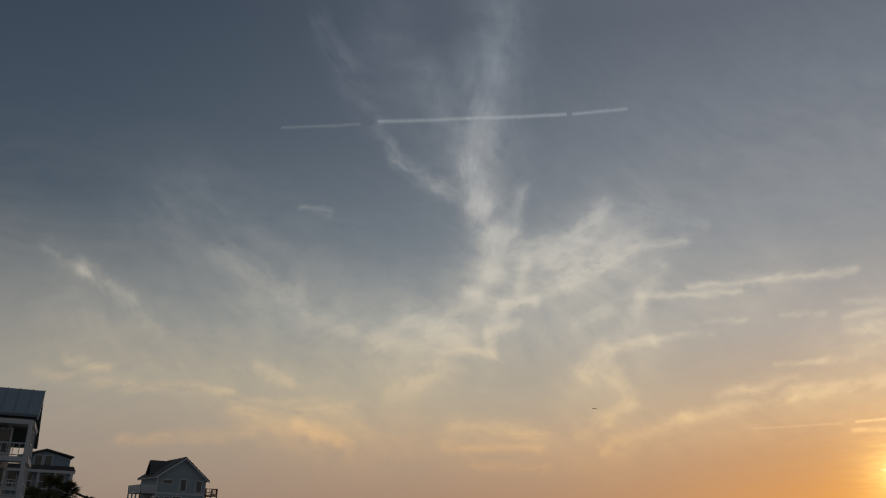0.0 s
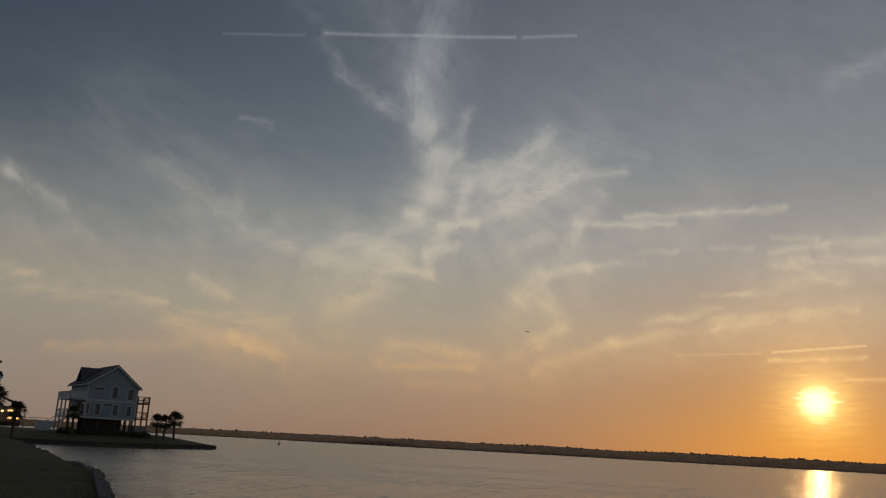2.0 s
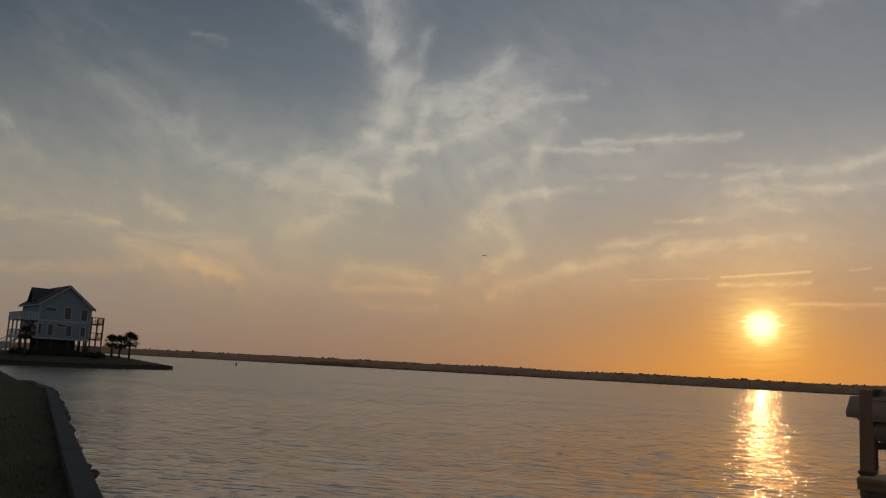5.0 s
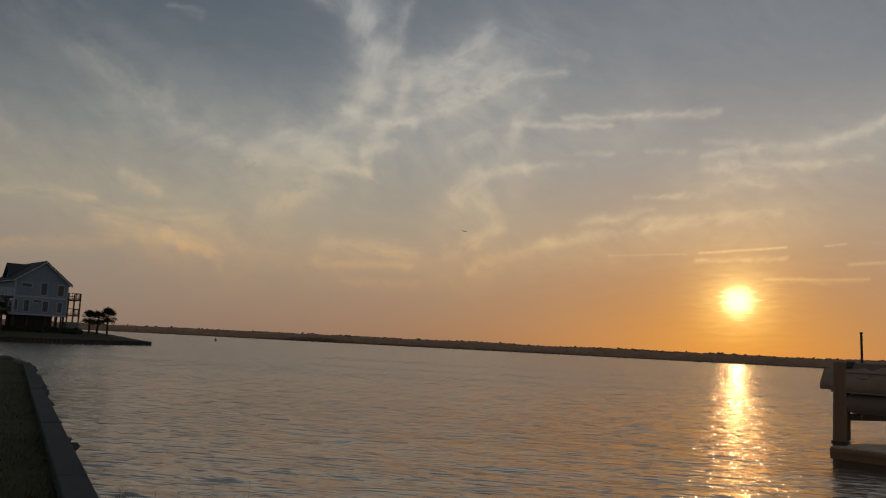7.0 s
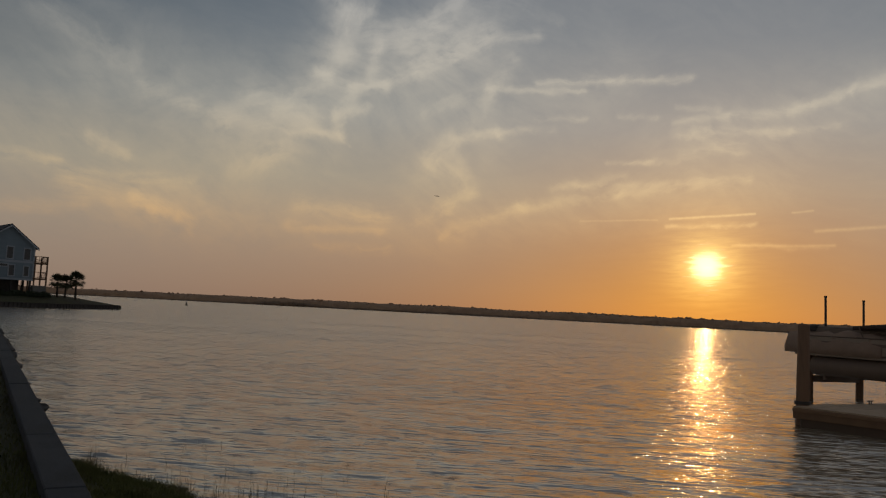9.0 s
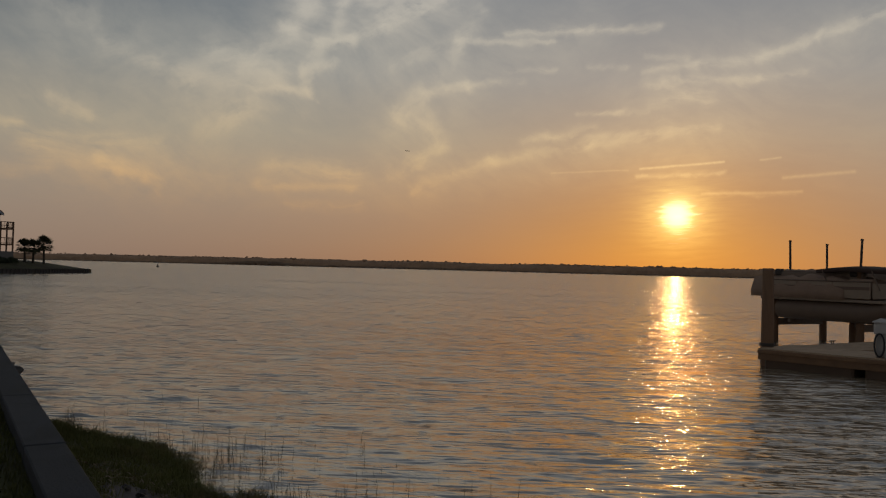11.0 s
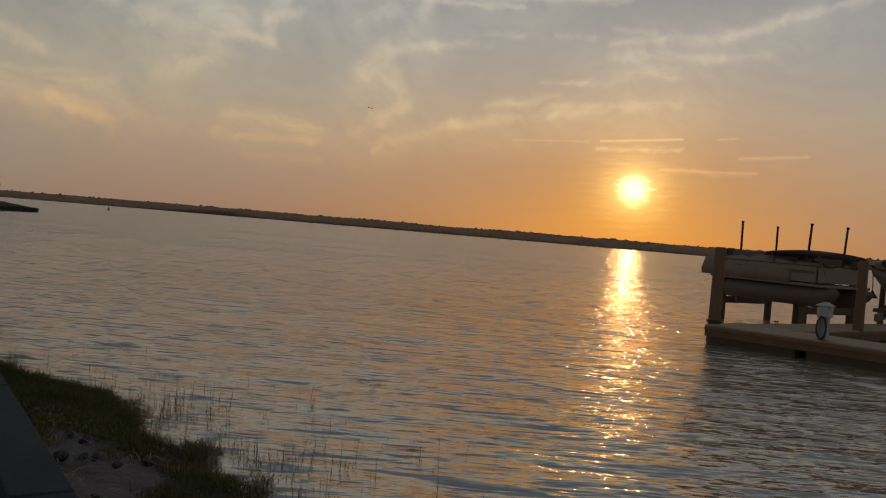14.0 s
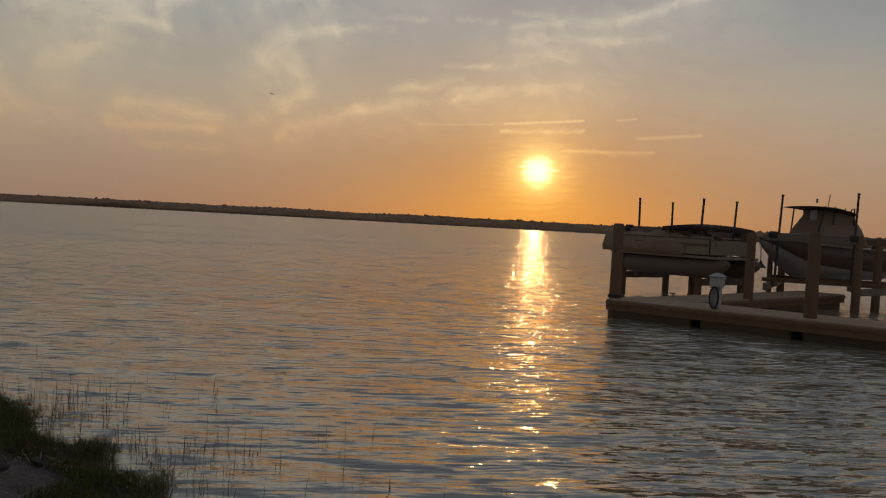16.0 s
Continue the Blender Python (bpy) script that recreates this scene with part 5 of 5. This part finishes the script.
def near_house():
    c = polar(-37.5, 72.0)
    h = thing("tall_balcony_house", pose(c.x, c.y, 0.75, 0, 0, 37.5 - 4.5), "pale tall house with a blue-grey metal roof and stacked balconies", "house", "waterfront houses")
    R, L, D = 2.9, -8.0, 9.0
    part("wall", box(((L + R) / 2 - 1.0, D / 2 + 1.2, 4.9), (R - L - 1.6, D, 8.2)), SIDING_THREE, h)
    part("gable_wall", prism([(L, 9.0), (R - 0.5, 9.0), (R - 0.5, 9.2), (L, 10.6)], 1.2, D), SIDING_THREE, h)
    part("roof", loft([[(L - 1, -0.9, 9.15), (R + 0.25, -0.9, 9.15), (R + 0.25, -0.9, 9.35), (L - 1, -0.9, 9.35)], [(L - 1, 3.4, 11.55), (R + 0.25, 3.4, 11.55), (R + 0.25, 3.4, 11.75), (L - 1, 3.4, 11.75)]]), METALROOF, h)
    for i in range(14):
        x = L - 0.8 + i * 0.92
        part("roof_seam", loft([[(x, -0.92, 9.35), (x + 0.05, -0.92, 9.35), (x + 0.05, -0.92, 9.41), (x, -0.92, 9.41)], [(x, 3.4, 11.76), (x + 0.05, 3.4, 11.76), (x + 0.05, 3.4, 11.82), (x, 3.4, 11.82)]]), METALROOF, h)
    part("roof", loft([[(L - 1, 3.4, 11.55), (R + 0.25, 3.4, 11.55), (R + 0.25, 3.4, 11.75), (L - 1, 3.4, 11.75)], [(L - 1, 10.8, 7.6), (R + 0.25, 10.8, 7.6), (R + 0.25, 10.8, 7.8), (L - 1, 10.8, 7.8)]]), METALROOF, h)
    part("gable_fascia", loft([[(R + 0.2, -0.9, 8.95), (R + 0.3, -0.9, 8.95), (R + 0.3, -0.9, 9.3), (R + 0.2, -0.9, 9.3)], [(R + 0.2, 3.4, 11.35), (R + 0.3, 3.4, 11.35), (R + 0.3, 3.4, 11.7), (R + 0.2, 3.4, 11.7)]]), TRIM, h)
    for z in (3.1, 6.0, 8.75):
        part("balcony_floor", box(((L + R) / 2, 0.2, z), (R - L, 2.2, 0.36)), TRIM, h)
        part("side_band", box((R + 0.02, 4.0, z), (0.16, 7.6, 0.40)), TRIM, h)
    for z in (3.25, 6.15):
        rail_run(h, (L, -0.8, z), (R, -0.8, z), 26)
        rail_run(h, (R, -0.8, z), (R, 7.6, z), 18)
    for x in (L + 0.2, -4.2, -0.6, R - 0.15):
        part("balcony_post", box((x, -0.75, 4.4), (0.28, 0.28, 8.8)), TRIM, h)
    for y in (1.8, 4.4, 7.4):
        part("balcony_post", box((R - 0.1, y, 4.4), (0.26, 0.26, 8.8)), TRIM, h)
    for z in (1.4, 4.5, 7.4):
        for x in (-6.2, -2.6, 0.6):
            opening(h, x, z, 1.6, 1.7, 1.2)


near_house()


# ---- palms and shrubs ----
def palm(x, y, z, tall, seed, spread=1.0, label="sabal palm with a round dark crown"):
    rng = random.Random(seed)
    p = thing("palm_tree", pose(x, y, z), label, "palm tree", "palms on the shore")
    lean = rng.uniform(-0.05, 0.05) * tall
    rings = []
    for i in range(15):
        k = i / 14
        r = (0.19 - 0.05 * k) * (1.08 if i % 2 else 0.95) + (0.07 if i == 0 else 0) + (0.10 if i > 11 else 0)
        rings.append([(lean * k * k + r * math.cos(j * math.pi / 5), r * math.sin(j * math.pi / 5), tall * k - 0.15) for j in range(10)])
    part("trunk", loft(rings), TRUNKBARK, p, smooth=True)
    verts, faces = [], []
    for i in range(96):
        az_, up_ = rng.uniform(0, 6.283), rng.uniform(-0.75, 1.35)
        stem = rng.uniform(0.45, 0.8) * spread
        dirn = Vector((math.cos(az_) * math.cos(up_), math.sin(az_) * math.cos(up_), math.sin(up_)))
        base_p = Vector((lean, 0, tall - 0.1))
        tip = base_p + dirn * stem
        side = dirn.cross(Vector((0, 0, 1)))
        side = side.normalized() if side.length > 0.01 else Vector((1, 0, 0))
        n = len(verts)
        verts += [base_p - side * 0.02, base_p + side * 0.02, tip]
        faces.append((n, n + 1, n + 2))
        for j in range(13):
            a = (j - 6) / 6 * 1.25
            out = (dirn * math.cos(a) + side * math.sin(a)).normalized()
            ln = rng.uniform(0.45, 0.72) * spread * (1 - 0.25 * abs(a) / 1.25)
            mid = tip + out * ln * 0.6
            end = tip + out * ln + Vector((0, 0, -rng.uniform(0.12, 0.38) * ln))
            w = out.cross(dirn)
            w = side * 0.035 + dirn * 0.01 if w.length < 0.01 else w.normalized().cross(out) * 0.035
            n = len(verts)
            verts += [tip - w * 0.5, tip + w * 0.5, mid + w, end, mid - w]
            faces += [(n, n + 1, n + 2, n + 4), (n + 4, n + 2, n + 3)]
    part("crown", soup("crown", verts, faces, FROND), None, p)


for a, d, z, tall, s, sp in ((-23.02, 146.0, 1.15, 3.0, 1, 1.25), (-22.57, 146.5, 0.85, 3.25, 2, 1.3), (-21.95, 147.0, 0.75, 3.75, 3, 1.5), (-28.05, 131.0, 1.35, 3.2, 4, 1.1),
                             (-31.35, 122.0, 0.9, 3.3, 5, 1.25), (-32.7, 104.0, 0.75, 4.6, 6, 1.35), (-33.6, 103.0, 0.75, 5.0, 7, 1.5), (-34.5, 100.0, 0.75, 3.6, 8, 1.4), (-33.2, 108.0, 0.75, 3.2, 9, 1.3)):
    q = polar(a, d)
    palm(q.x, q.y, z, tall, s, sp)


def shrub(x, y, z, r, seed):
    rng = random.Random(seed)
    verts, faces = [], []
    for i in range(420):
        v = Vector((rng.gauss(0, 1), rng.gauss(0, 1), abs(rng.gauss(0, 0.8)))).normalized() * r * rng.uniform(0.55, 1.05)
        t = Vector((rng.uniform(-1, 1), rng.uniform(-1, 1), rng.uniform(-1, 1))).normalized() * 0.14
        u = t.orthogonal().normalized() * 0.07
        n = len(verts)
        verts += [v - t, v + u, v + t, v - u]
        faces.append((n, n + 1, n + 2, n + 3))
    s = thing("shrub", pose(x, y, z), "low dark clipped shrub beside the house", "shrub", "shrubs round the house")
    part("foliage", soup("foliage", verts, faces, SHRUB), None, s)
    part("stem", rod((0, 0, -0.1), (0, 0, r * 0.6), 0.05), TRUNKBARK, s)


for i in range(15):
    q = polar(-28.6 + i * 0.345 + random.uniform(-0.08, 0.08), 138.5 + 3.0 * random.random())
    shrub(q.x, q.y, 1.55, random.uniform(0.55, 0.95), 50 + i)

# ---- channel marker and airliner ----
q = polar(-15.15, 330.0)
buoy = thing("channel_buoy", pose(q.x, q.y, 0), "small dark channel buoy floating on the water", "buoy")
part("hull", rod((0, 0, -0.4), (0, 0, 0.3), 0.6, 0.55, 12), REDBUOY, buoy)
part("tower", rod((0, 0, 0.3), (0, 0, 1.0), 0.35, 0.14, 8), REDBUOY, buoy)
part("top_mark", rod((0, 0, 1.0), (0, 0, 1.3), 0.22, 0.05, 8), REDBUOY, buoy)

e = polar(1.4, 3300.0)
jet = thing("aircraft", pose(e.x, e.y, 3300 * math.tan(radians(8.15)), 0, 3, -5), "distant small dark airliner in flight", "aircraft")
part("fuselage", loft([[(x, r * math.cos(i * math.pi / 5), r * math.sin(i * math.pi / 5) + z) for i in range(10)] for x, r, z in ((-10, 0.3, 0.6), (-7, 1.0, 0.2), (6, 1.3, 0), (9, 0.9, 0), (10.5, 0.2, -0.1))]), JET, jet, smooth=True)
for s in (-1, 1):
    part("wing", loft([[(2.5, s * 0.8, -0.4), (-1.5, s * 0.8, -0.4), (-1.5, s * 0.8, -0.1), (2.5, s * 0.8, -0.1)], [(-2.5, s * 10, 0.6), (-4.0, s * 10, 0.6), (-4.0, s * 10, 0.75), (-2.5, s * 10, 0.75)]]), JET, jet)
    part("tailplane", loft([[(-7.5, s * 0.4, 0.6), (-9.5, s * 0.4, 0.6), (-9.5, s * 0.4, 0.8), (-7.5, s * 0.4, 0.8)], [(-9.3, s * 3.6, 0.9), (-10.3, s * 3.6, 0.9), (-10.3, s * 3.6, 1.0), (-9.3, s * 3.6, 1.0)]]), JET, jet)
part("fin", loft([[(-7, -0.12, 0.8), (-10, -0.12, 0.8), (-10, 0.12, 0.8), (-7, 0.12, 0.8)], [(-9.6, -0.08, 3.6), (-10.9, -0.08, 3.6), (-10.9, 0.08, 3.6), (-9.6, 0.08, 3.6)]]), JET, jet)
